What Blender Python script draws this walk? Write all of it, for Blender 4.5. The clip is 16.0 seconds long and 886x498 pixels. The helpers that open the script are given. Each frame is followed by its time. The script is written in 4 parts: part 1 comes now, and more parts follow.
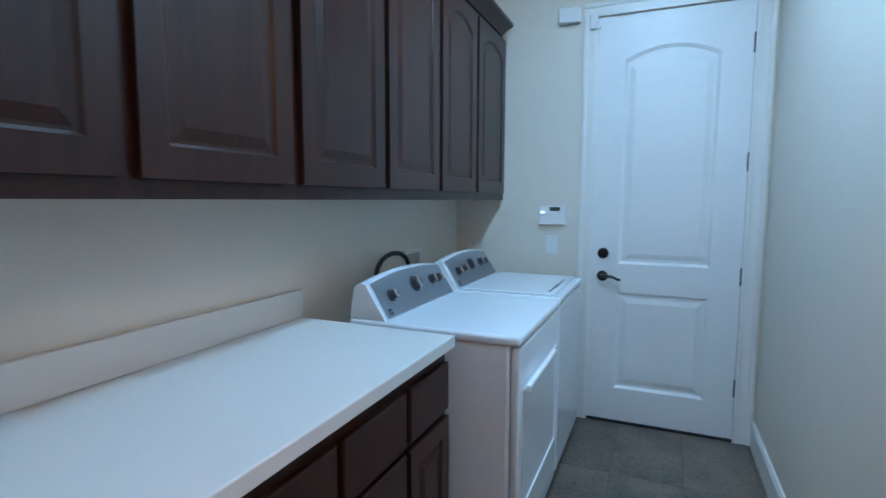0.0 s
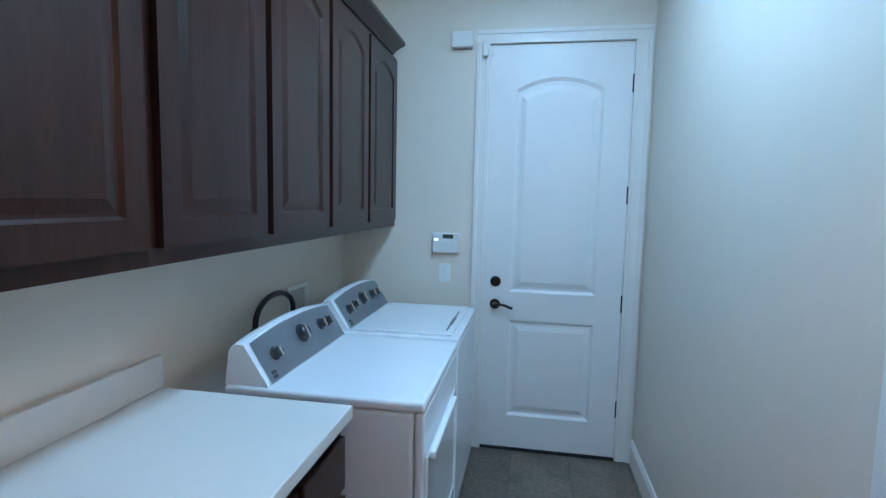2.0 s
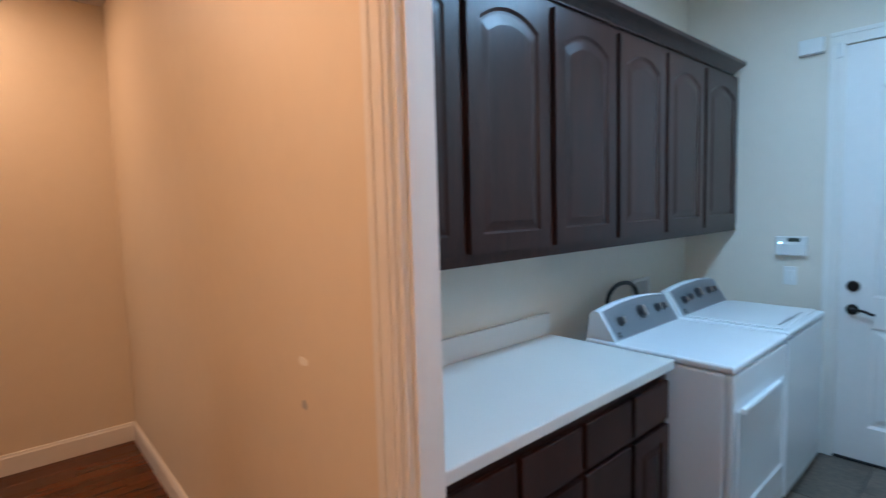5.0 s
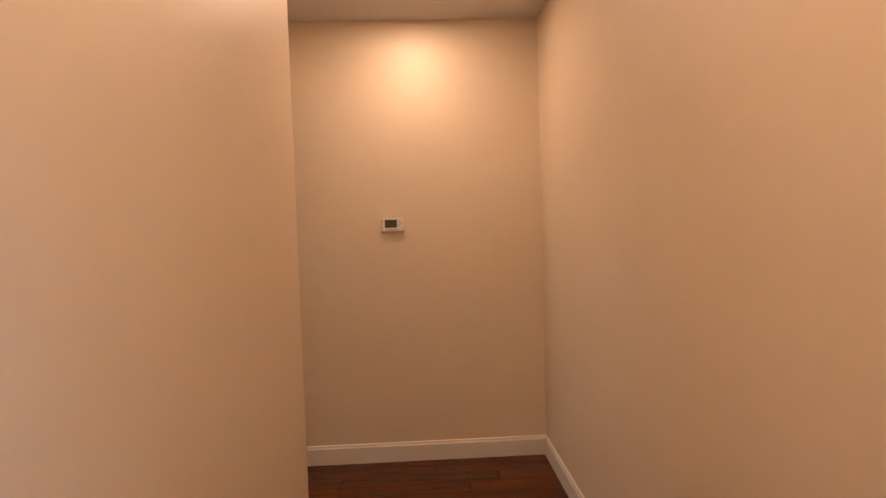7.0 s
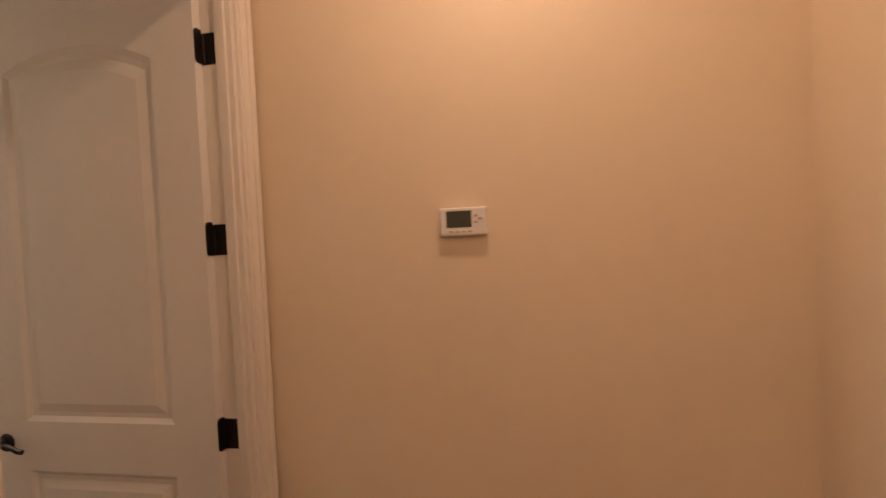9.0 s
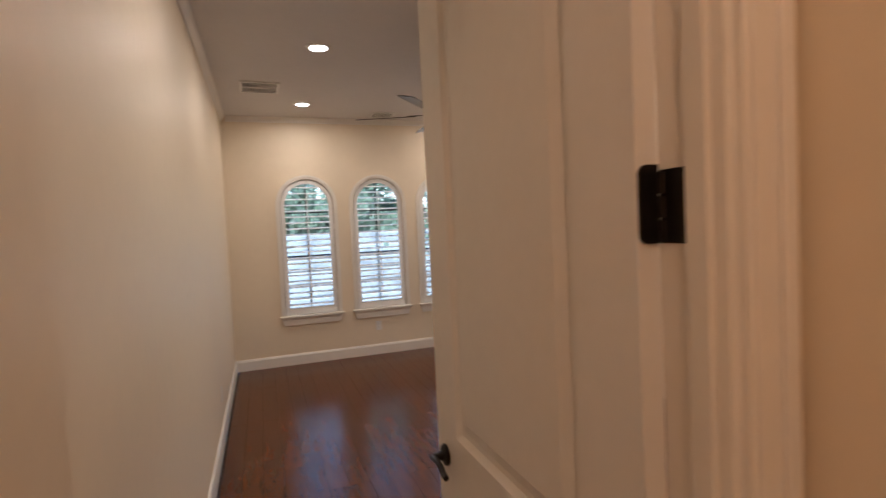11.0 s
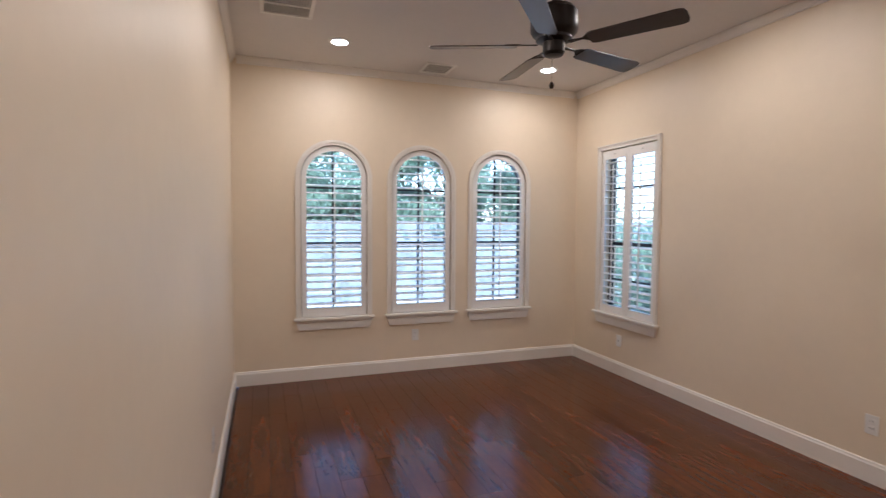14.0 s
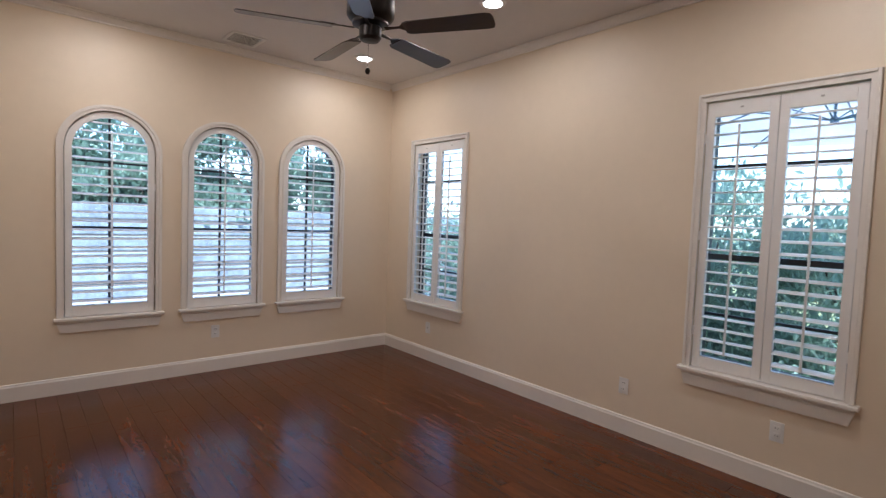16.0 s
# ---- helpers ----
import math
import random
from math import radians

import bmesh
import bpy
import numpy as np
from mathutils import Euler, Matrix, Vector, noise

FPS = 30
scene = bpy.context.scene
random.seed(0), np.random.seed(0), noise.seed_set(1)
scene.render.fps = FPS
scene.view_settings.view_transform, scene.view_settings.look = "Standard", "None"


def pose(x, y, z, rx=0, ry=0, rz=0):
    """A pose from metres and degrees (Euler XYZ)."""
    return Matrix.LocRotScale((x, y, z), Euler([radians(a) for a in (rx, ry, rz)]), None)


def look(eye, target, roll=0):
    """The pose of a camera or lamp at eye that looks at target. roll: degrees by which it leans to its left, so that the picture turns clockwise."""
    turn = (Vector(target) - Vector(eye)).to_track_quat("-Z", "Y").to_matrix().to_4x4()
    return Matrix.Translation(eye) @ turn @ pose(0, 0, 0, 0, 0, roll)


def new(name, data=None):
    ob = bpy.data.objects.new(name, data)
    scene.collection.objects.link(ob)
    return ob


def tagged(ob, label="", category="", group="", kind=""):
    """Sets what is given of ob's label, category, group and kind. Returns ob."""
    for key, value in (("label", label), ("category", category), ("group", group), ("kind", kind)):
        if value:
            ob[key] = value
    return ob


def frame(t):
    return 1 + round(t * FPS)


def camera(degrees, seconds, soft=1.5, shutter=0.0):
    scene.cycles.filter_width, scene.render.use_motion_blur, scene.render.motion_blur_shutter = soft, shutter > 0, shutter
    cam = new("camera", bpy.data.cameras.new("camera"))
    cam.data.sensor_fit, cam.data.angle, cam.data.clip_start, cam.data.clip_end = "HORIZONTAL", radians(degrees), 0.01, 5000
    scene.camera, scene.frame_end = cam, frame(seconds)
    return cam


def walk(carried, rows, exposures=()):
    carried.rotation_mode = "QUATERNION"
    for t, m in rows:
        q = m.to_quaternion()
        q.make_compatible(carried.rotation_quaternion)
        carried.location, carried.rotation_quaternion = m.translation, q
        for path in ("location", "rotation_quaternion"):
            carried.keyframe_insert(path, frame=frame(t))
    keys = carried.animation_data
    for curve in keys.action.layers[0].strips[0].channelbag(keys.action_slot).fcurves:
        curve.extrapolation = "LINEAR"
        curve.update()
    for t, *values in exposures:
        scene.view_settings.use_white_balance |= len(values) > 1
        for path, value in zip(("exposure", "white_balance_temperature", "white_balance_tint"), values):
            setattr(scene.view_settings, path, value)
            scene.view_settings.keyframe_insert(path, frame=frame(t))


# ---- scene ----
cam = camera(82.5, 16.0, 1.3, 0.4)
PATH = [  # seconds, eye, target, roll
    (0, (1.273, 0.314, 1.367), (0.487, 2.143, 1.173), 0.2),
    (0.5, (1.2, 0.413, 1.4), (0.659, 2.328, 1.203), 0.8),
    (1, (1.164, 0.461, 1.46), (0.773, 2.413, 1.269), 1.1),
    (1.5, (1.143, 0.474, 1.496), (0.807, 2.436, 1.306), 1.2),
    (2, (1.159, 0.469, 1.527), (0.82, 2.43, 1.336), 1.2),
    (2.5, (1.238, 0.367, 1.566), (0.753, 2.298, 1.38), 0.7),
    (3, (1.363, 0.188, 1.578), (0.743, 2.08, 1.396), 0.4),
    (3.5, (1.483, 0.053, 1.572), (0.71, 1.889, 1.392), 0.1),
    (4, (1.582, -0.069, 1.581), (0.634, 1.683, 1.403), -0.3),
    (4.5, (1.59, -0.159, 1.569), (0.39, 1.431, 1.397), -0.8),
    (5, (1.569, -0.216, 1.572), (0.074, 1.102, 1.408), -1.6),
    (5.2, (1.545, -0.239, 1.573), (-0.053, 0.953, 1.412), -1.9),
    (5.9, (1.4, -0.3, 1.58), (-0.463, 0.415, 1.444), -2.1),
    (6.6, (1.08, -0.365, 1.58), (-0.903, -0.122, 1.482), -2),
    (7.3, (0.7, -0.415, 1.585), (-1.298, -0.380, 1.502), -1.8),
    (7.5, (0.49, -0.405, 1.585), (-1.509, -0.377, 1.502), -1.9),
    (8.0, (0.01, -0.395, 1.585), (-1.989, -0.395, 1.522), -2.1),
    (8.2, (-0.17, -0.395, 1.585), (-2.169, -0.405, 1.526), -2.2),
    (8.9, (-0.8, -0.365, 1.585), (-2.779, -0.643, 1.514), -2.5),
    (9.6, (-1.36, -0.375, 1.588), (-3.073, -1.404, 1.502), -2.7),
    (10.3, (-1.677, -0.507, 1.592), (-2.83, -2.138, 1.491), -2.7),
    (10.5, (-1.758, -0.585, 1.565), (-2.761, -2.312, 1.473), -2.8),
    (11, (-1.856, -0.845, 1.573), (-2.529, -2.727, 1.487), -2.7),
    (11.5, (-1.942, -1.118, 1.521), (-2.291, -3.086, 1.457), -2.5),
    (12, (-1.934, -1.432, 1.493), (-2.128, -3.421, 1.429), -1.9),
    (12.5, (-1.902, -1.739, 1.497), (-2.116, -3.726, 1.422), -1.4),
    (13, (-1.883, -1.967, 1.499), (-2.142, -3.948, 1.416), -1.1),
    (13.5, (-1.841, -2.123, 1.51), (-2.236, -4.081, 1.415), -0.5),
    (14, (-1.75, -2.266, 1.493), (-2.42, -4.147, 1.393), 0.4),
    (14.5, (-1.735, -2.318, 1.484), (-2.65, -4.094, 1.387), 0.9),
    (15, (-1.756, -2.32, 1.483), (-2.867, -3.98, 1.379), 1.4),
    (15.5, (-1.767, -2.323, 1.468), (-2.993, -3.899, 1.358), 1.9),
    (16, (-1.782, -2.318, 1.463), (-3.079, -3.836, 1.35), 2.2),
]
walk(cam, [(t, look(e, g, r)) for t, e, g, r in PATH], [(0.0, 2.13, 5700, 10), (8.2, 2.08, 5750, 10), (10.3, 1.90, 5800, 10), (11.6, 1.88, 5800, 10), (13.0, 2.12, 5350, 10), (14.0, 2.05, 5280, 10), (16.0, 1.83, 5200, 10)])

# ---- light ----
world = bpy.data.worlds.new("sky")
scene.world = world
world.use_nodes = True
wn = world.node_tree
sky = wn.nodes.new("ShaderNodeTexSky")
sky.sky_type, sky.sun_disc = "NISHITA", False
sky.sun_elevation, sky.sun_rotation = radians(51), radians(27)
wn.nodes["Background"].inputs[1].default_value = 0.15
wn.links.new(sky.outputs[0], wn.nodes["Background"].inputs[0])
sun = new("sun", bpy.data.lights.new("sun", "SUN"))
sun.data.energy, sun.data.angle, sun.data.color = 4.8, radians(3), (1.0, 0.97, 0.93)
sun.matrix_basis = look((5, 10, 14), (0, 0, 0))

LAUNDRY_LIGHT = (0.33, 0.66, 1.0)
HALL_LIGHT = (1.0, 0.575, 0.325)
BEDROOM_LIGHT = (1.0, 0.795, 0.62)
CEIL = 2.955


def lamp(name, loc, size, watts, color, sizey=None):
    d = bpy.data.lights.new(name, "AREA")
    d.energy, d.color, d.size = watts, color, size
    if sizey:
        d.shape, d.size_y = "RECTANGLE", sizey
    else:
        d.shape = "DISK"
    ob = new(name, d)
    ob.location = loc
    return ob


# the last two are unseen, added a row north to brighten the near walls
BED_CANS = [(-2.347, -6.455), (-2.335, -4.735), (-4.308, -6.515), (-4.285, -4.823), (-2.335, -3.01), (-4.285, -3.01)]
for x, y in BED_CANS:
    lamp("can_lamp", (x, y, CEIL - 0.012), 0.13, 2.55, BEDROOM_LIGHT)
HALL_CANS = [(-1.95, -0.42), (0.45, -0.35), (2.4, -0.35)]
for x, y in HALL_CANS:
    lamp("hall_lamp", (x, y, CEIL - 0.012), 0.13, 3.57 if x > 0 else 2.83, HALL_LIGHT)
lamp("laundry_lamp", (1.2, 1.9, CEIL - 0.085), 0.3, 7.5, LAUNDRY_LIGHT, 1.2)


# ---- materials ----
def material(name, color, rough=0.5, metal=0.0, var=0.06, scale=4.0, bump=0.0, bscale=60.0, stretch=(1, 1, 1), second=None, gen=False, spec=0.5, rand=0.0):
    m = bpy.data.materials.new(name)
    m.use_nodes = True
    nt = m.node_tree
    b = nt.nodes["Principled BSDF"]
    b.inputs["Roughness"].default_value, b.inputs["Metallic"].default_value = rough, metal
    b.inputs["Specular IOR Level"].default_value = spec
    tc = nt.nodes.new("ShaderNodeTexCoord")
    mp = nt.nodes.new("ShaderNodeMapping")
    mp.inputs["Scale"].default_value = stretch
    nt.links.new(tc.outputs["Object"], mp.inputs[0])
    src = mp.outputs[0]
    if rand:
        oi = nt.nodes.new("ShaderNodeObjectInfo")
        sc = nt.nodes.new("ShaderNodeVectorMath")
        sc.operation = "MULTIPLY_ADD"
        nt.links.new(oi.outputs["Random"], sc.inputs[0])
        sc.inputs[1].default_value = (37, 53, 19)
        nt.links.new(mp.outputs[0], sc.inputs[2])
        src = sc.outputs[0]
    n1, n2 = nt.nodes.new("ShaderNodeTexNoise"), nt.nodes.new("ShaderNodeTexNoise")
    n1.inputs["Scale"].default_value, n2.inputs["Scale"].default_value = scale, scale * 9
    n1.inputs["Detail"].default_value = n2.inputs["Detail"].default_value = 4
    for n in (n1, n2):
        nt.links.new(src, n.inputs["Vector"])
    mixf = nt.nodes.new("ShaderNodeMath")
    mixf.operation = "MULTIPLY_ADD"
    mixf.inputs[1].default_value = 0.4
    nt.links.new(n2.outputs["Fac"], mixf.inputs[0])
    half = nt.nodes.new("ShaderNodeMath")
    half.operation = "MULTIPLY"
    half.inputs[1].default_value = 0.6
    nt.links.new(n1.outputs["Fac"], half.inputs[0])
    nt.links.new(half.outputs[0], mixf.inputs[2])
    ramp = nt.nodes.new("ShaderNodeValToRGB")
    lo = second or tuple(c * (1 - var) for c in color)
    hi = color if second else tuple(min(1, c * (1 + var)) for c in color)
    ramp.color_ramp.elements[0].position, ramp.color_ramp.elements[1].position = 0.36, 0.64
    ramp.color_ramp.elements[0].color, ramp.color_ramp.elements[1].color = (*lo, 1), (*hi, 1)
    nt.links.new(mixf.outputs[0], ramp.inputs[0])
    col = ramp.outputs[0]
    if rand:
        hs = nt.nodes.new("ShaderNodeHueSaturation")
        mr = nt.nodes.new("ShaderNodeMapRange")
        mr.inputs["To Min"].default_value, mr.inputs["To Max"].default_value = 1 - rand, 1 + rand
        nt.links.new(oi.outputs["Random"], mr.inputs[0])
        nt.links.new(mr.outputs[0], hs.inputs["Value"])
        nt.links.new(col, hs.inputs["Color"])
        col = hs.outputs[0]
    nt.links.new(col, b.inputs["Base Color"])
    rr = nt.nodes.new("ShaderNodeMapRange")
    rr.inputs["To Min"].default_value, rr.inputs["To Max"].default_value = rough * 0.85, min(1, rough * 1.15)
    nt.links.new(n1.outputs["Fac"], rr.inputs[0])
    nt.links.new(rr.outputs[0], b.inputs["Roughness"])
    if bump:
        nb = nt.nodes.new("ShaderNodeTexNoise")
        nb.inputs["Scale"].default_value, nb.inputs["Detail"].default_value = bscale, 3
        nt.links.new(src, nb.inputs["Vector"])
        bp = nt.nodes.new("ShaderNodeBump")
        bp.inputs["Strength"].default_value, bp.inputs["Distance"].default_value = bump, 0.004
        nt.links.new(nb.outputs["Fac"], bp.inputs["Height"])
        nt.links.new(bp.outputs[0], b.inputs["Normal"])
    return m


def glow(name, color, strength):
    m = bpy.data.materials.new(name)
    m.use_nodes = True
    b = m.node_tree.nodes["Principled BSDF"]
    b.inputs["Base Color"].default_value = (*color, 1)
    b.inputs["Emission Color"].default_value = (*color, 1)
    b.inputs["Emission Strength"].default_value = strength
    return m


WALL = material("cream_wall_paint", (0.77, 0.665, 0.515), 0.48, var=0.02, scale=1.5, bump=0.07, bscale=140)
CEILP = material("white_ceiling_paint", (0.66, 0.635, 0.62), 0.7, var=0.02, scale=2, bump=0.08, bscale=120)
TRIM = material("white_trim_paint", (0.80, 0.765, 0.71), 0.35, var=0.02, scale=3, bump=0.03, bscale=60)
DOORP = material("white_door_paint", (0.80, 0.78, 0.75), 0.38, var=0.02, scale=3, bump=0.04, bscale=80)
# same cream paint as WALL, with the laundry light's tint put into the colour
WALL_LAMP_TINT = material("cream_wall_paint_lamp_tint", (0.75, 0.675, 0.57), 0.48, var=0.02, scale=1.5, bump=0.07, bscale=140)
DARKWOOD = material("dark_stained_wood", (0.047, 0.0175, 0.0125), 0.30, scale=3.0, bump=0.08, bscale=30, stretch=(6, 6, 0.6), second=(0.022, 0.0085, 0.0065), spec=0.35, rand=0.10)
# near-black colour that stands in for the shade inside narrow gaps
GAPSHADE = material("gap_shade", (0.012, 0.010, 0.009), 0.8)
COUNTER = material("white_solid_countertop", (0.72, 0.69, 0.64), 0.36, var=0.01, scale=3, bump=0.02)
APPLIANCE = material("white_enamel", (0.82, 0.83, 0.84), 0.16, var=0.01, scale=4)
CONSOLE = material("silver_grey_console", (0.40, 0.41, 0.43), 0.34, metal=0.25, var=0.04, scale=6)
PRINT = material("console_print", (0.08, 0.085, 0.09), 0.5)
CHROME = material("brushed_chrome", (0.62, 0.63, 0.65), 0.22, metal=1.0, var=0.04)
KNOBDARK = material("dark_knob_plastic", (0.035, 0.037, 0.042), 0.3)
BRONZE = material("oil_rubbed_bronze", (0.022, 0.018, 0.016), 0.38, metal=0.7, var=0.2, scale=20)
PLASTIC = material("white_plastic", (0.78, 0.77, 0.74), 0.35, var=0.01)
GREYP = material("grey_plastic", (0.45, 0.44, 0.42), 0.5, var=0.03)
RUBBER = material("black_rubber", (0.012, 0.012, 0.013), 0.45)
SCREEN = material("lcd_screen", (0.06, 0.07, 0.055), 0.15)
TILE = material("grey_slate_tile", (0.215, 0.168, 0.125), 0.42, scale=5.0, bump=0.15, bscale=18, second=(0.08, 0.063, 0.049), rand=0.18)
GROUT = material("grey_grout", (0.12, 0.11, 0.10), 0.9, var=0.1, scale=30)
PLANK = material("red_brown_hardwood", (0.120, 0.032, 0.0065), 0.20, scale=3.0, bump=0.035, bscale=9, stretch=(7, 0.9, 1), second=(0.068, 0.018, 0.0035), rand=0.2, spec=0.34)
SUBFLOOR = material("floor_joint_dark", (0.02, 0.008, 0.004), 0.7)
BLADE = material("dark_walnut_blade", (0.040, 0.028, 0.026), 0.32, scale=4, stretch=(1, 8, 1), second=(0.025, 0.018, 0.016))
SHUTTER = material("white_shutter_paint", (0.83, 0.82, 0.80), 0.32, var=0.01)
WINFRAME = material("bronze_window_frame", (0.025, 0.024, 0.026), 0.4, var=0.1)
PATCH = material("wall_patch_spackle", (0.92, 0.88, 0.80), 0.7, var=0.04, scale=20)
LED = glow("can_light_lens", (1.0, 0.93, 0.82), 4)
LEDHALL = glow("hall_light_lens", (1.0, 0.85, 0.65), 3)
LEDCOOL = glow("laundry_light_lens", (0.75, 0.9, 1.0), 1.8)
BLUELED = glow("panel_status_light", (0.4, 0.8, 1.0), 3)
GRASS = material("dry_lawn", (0.16, 0.17, 0.07), 0.9, scale=1.2, bump=0.5, bscale=30, second=(0.09, 0.11, 0.04))
PATIO = material("pale_patio_concrete", (0.24, 0.255, 0.27), 0.85, var=0.08, scale=2)
STONE = material("pale_terrace_stone", (0.15, 0.18, 0.20), 0.9, var=0.35, scale=2.2, bump=0.4, bscale=12)
LEAF = material("green_leaf", (0.20, 0.27, 0.21), 0.35, scale=2.5, second=(0.11, 0.16, 0.125))
nt = LEAF.node_tree
tr, mx = nt.nodes.new("ShaderNodeBsdfTranslucent"), nt.nodes.new("ShaderNodeMixShader")
tr.inputs["Color"].default_value = (0.44, 0.56, 0.46, 1)
mx.inputs[0].default_value = 0.58
nt.links.new(nt.nodes["Principled BSDF"].outputs[0], mx.inputs[1])
nt.links.new(tr.outputs[0], mx.inputs[2])
nt.links.new(mx.outputs[0], nt.nodes["Material Output"].inputs[0])
BARK = material("grey_bark", (0.10, 0.085, 0.07), 0.9, scale=8, bump=0.6, bscale=25)
CANVAS = material("pale_umbrella_canvas", (0.78, 0.80, 0.82), 0.8, var=0.04)
STEELBLUE = material("blue_grey_metal", (0.13, 0.19, 0.26), 0.45, var=0.08)
GLASS = bpy.data.materials.new("window_glass")
GLASS.use_nodes = True
gb = GLASS.node_tree.nodes["Principled BSDF"]
gb.inputs["Transmission Weight"].default_value, gb.inputs["Roughness"].default_value, gb.inputs["IOR"].default_value = 1.0, 0.0, 1.1
gb.inputs["Base Color"].default_value = (0.97, 0.99, 1, 1)


# ---- builders ----
def finish(name, bm, mat, parent=None, label="", smooth=False):
    me = bpy.data.meshes.new(name)
    bmesh.ops.recalc_face_normals(bm, faces=bm.faces)
    bm.to_mesh(me)
    bm.free()
    me.materials.append(mat)
    if smooth:
        for p in me.polygons:
            p.use_smooth = True
        me.set_sharp_from_angle(angle=radians(35))
    ob = new(name, me)
    if parent is not None:
        ob.parent = parent
    if label:
        ob["label"] = label
    return ob


def part(name, bm, mat, parent, label="", smooth=False):
    return finish(name, bm, mat, parent, label, smooth)


def thing(name, m, label, category, group="", kind=""):
    ob = new(name)
    ob.matrix_basis = m
    return tagged(ob, label, category, group, kind)


def structure(name, bm, mat, label="", category=""):
    return tagged(finish(name, bm, mat), label, category, kind="structure")


def box(bm, x0, x1, y0, y1, z0, z1, bev=0.0, seg=2):
    vs = bmesh.ops.create_cube(bm, size=1.0)["verts"]
    for v in vs:
        v.co = Vector(((x0 + x1) / 2 + v.co.x * (x1 - x0), (y0 + y1) / 2 + v.co.y * (y1 - y0), (z0 + z1) / 2 + v.co.z * (z1 - z0)))
    if bev:
        es = list({e for v in vs for e in v.link_edges})
        bmesh.ops.bevel(bm, geom=es, offset=bev, segments=seg, affect="EDGES", profile=0.5)
    return bm


def boxed(*a, **k):
    return box(bmesh.new(), *a, **k)


def extrude(bm, pts, y0, y1):
    """A flat outline of (x, z) points given thickness from y0 to y1."""
    a = [bm.verts.new((x, y0, z)) for x, z in pts]
    b = [bm.verts.new((x, y1, z)) for x, z in pts]
    bm.faces.new(a)
    bm.faces.new(b)
    n = len(pts)
    for i in range(n):
        j = (i + 1) % n
        bm.faces.new((a[i], a[j], b[j], b[i]))
    return bm


def cyl(bm, p, q, r0, r1=None, seg=16):
    p, q = Vector(p), Vector(q)
    d = q - p
    m = Matrix.Translation((p + q) / 2) @ d.to_track_quat("Z", "Y").to_matrix().to_4x4()
    bmesh.ops.create_cone(bm, cap_ends=True, segments=seg, radius1=r0, radius2=r0 if r1 is None else r1, depth=d.length, matrix=m)
    return bm


def lathe(bm, prof, seg=24, m=None):
    """Turn (radius, z) points about the z axis."""
    rings = []
    for r, z in prof:
        ring = []
        for i in range(seg):
            a = 2 * math.pi * i / seg
            v = Vector((r * math.cos(a), r * math.sin(a), z))
            ring.append(bm.verts.new(m @ v if m else v))
        rings.append(ring)
    for k in range(len(rings) - 1):
        for i in range(seg):
            j = (i + 1) % seg
            bm.faces.new((rings[k][i], rings[k][j], rings[k + 1][j], rings[k + 1][i]))
    bm.faces.new(rings[0])
    bm.faces.new(rings[-1])
    return bm


def tube(bm, pts, r, seg=8):
    rings = []
    for i, p in enumerate(pts):
        d = Vector(pts[min(i + 1, len(pts) - 1)]) - Vector(pts[max(i - 1, 0)])
        m = d.to_track_quat("Z", "Y").to_matrix()
        rings.append([bm.verts.new(Vector(p) + m @ Vector((r * math.cos(2 * math.pi * k / seg), r * math.sin(2 * math.pi * k / seg), 0))) for k in range(seg)])
    for a, b in zip(rings, rings[1:]):
        for k in range(seg):
            bm.faces.new((a[k], a[(k + 1) % seg], b[(k + 1) % seg], b[k]))
    bm.faces.new(rings[0])
    bm.faces.new(rings[-1])
    return bm


def outline(x0, x1, z0, zs, rise, n=14):
    """A panel outline: flat below, with an arched head that rises from zs."""
    pts = [(x0, z0), (x1, z0)]
    if rise < 0.001:
        return pts + [(x1, zs), (x0, zs)]
    w = (x1 - x0) / 2
    cx = (x0 + x1) / 2
    rad = (w * w + rise * rise) / (2 * rise)
    a = math.asin(min(1, w / rad))
    for i in range(n + 1):
        th = a - 2 * a * i / n
        pts.append((cx + rad * math.sin(th), zs + rise - rad + rad * math.cos(th)))
    return pts


def panelled(bm, w, h, t, panels, y=0.0, s=1.0, depth=0.009, inset=0.011, field=0.045, slope=0.03):
    """One face of a panelled leaf: stiles, rails and raised panels with moulded edges. s: -1 for a back face."""
    x0, x1 = panels[0][0], panels[0][1]
    yb = y + s * depth
    extrude(bm, [(0, 0), (x0, 0), (x0, h), (0, h)], y, yb)
    extrude(bm, [(x1, 0), (w, 0), (w, h), (x1, h)], y, yb)
    low = 0.0
    head = None
    for p in panels + [None]:
        top = p[2] if p else h
        base = [(x0, low), (x1, low)] if head is None else head
        extrude(bm, base + [(x1, top), (x0, top)], y, yb)
        if not p:
            break
        px0, px1, pz0, pzs, rise = p
        loops = []
        for ins, d in ((0, 0), (inset, depth * 0.95), (inset + field * 0.35, depth * 0.95), (inset + field * 0.35 + slope, depth * 0.25)):
            r = rise * (1 - ins / (px1 - px0) * 2) if rise else 0
            loops.append([bm.verts.new((a, y + s * d, b)) for a, b in outline(px0 + ins, px1 - ins, pz0 + ins, pzs - ins, r)])
        for la, lb in zip(loops, loops[1:]):
            n = len(la)
            for i in range(n):
                j = (i + 1) % n
                bm.faces.new((la[i], la[j], lb[j], lb[i]))
        bm.faces.new(loops[-1])
        low = pzs
        arc = outline(px0, px1, pz0, pzs, rise)[2:]
        head = list(reversed(arc)) if rise else [(px0, pzs), (px1, pzs)]
    return bm


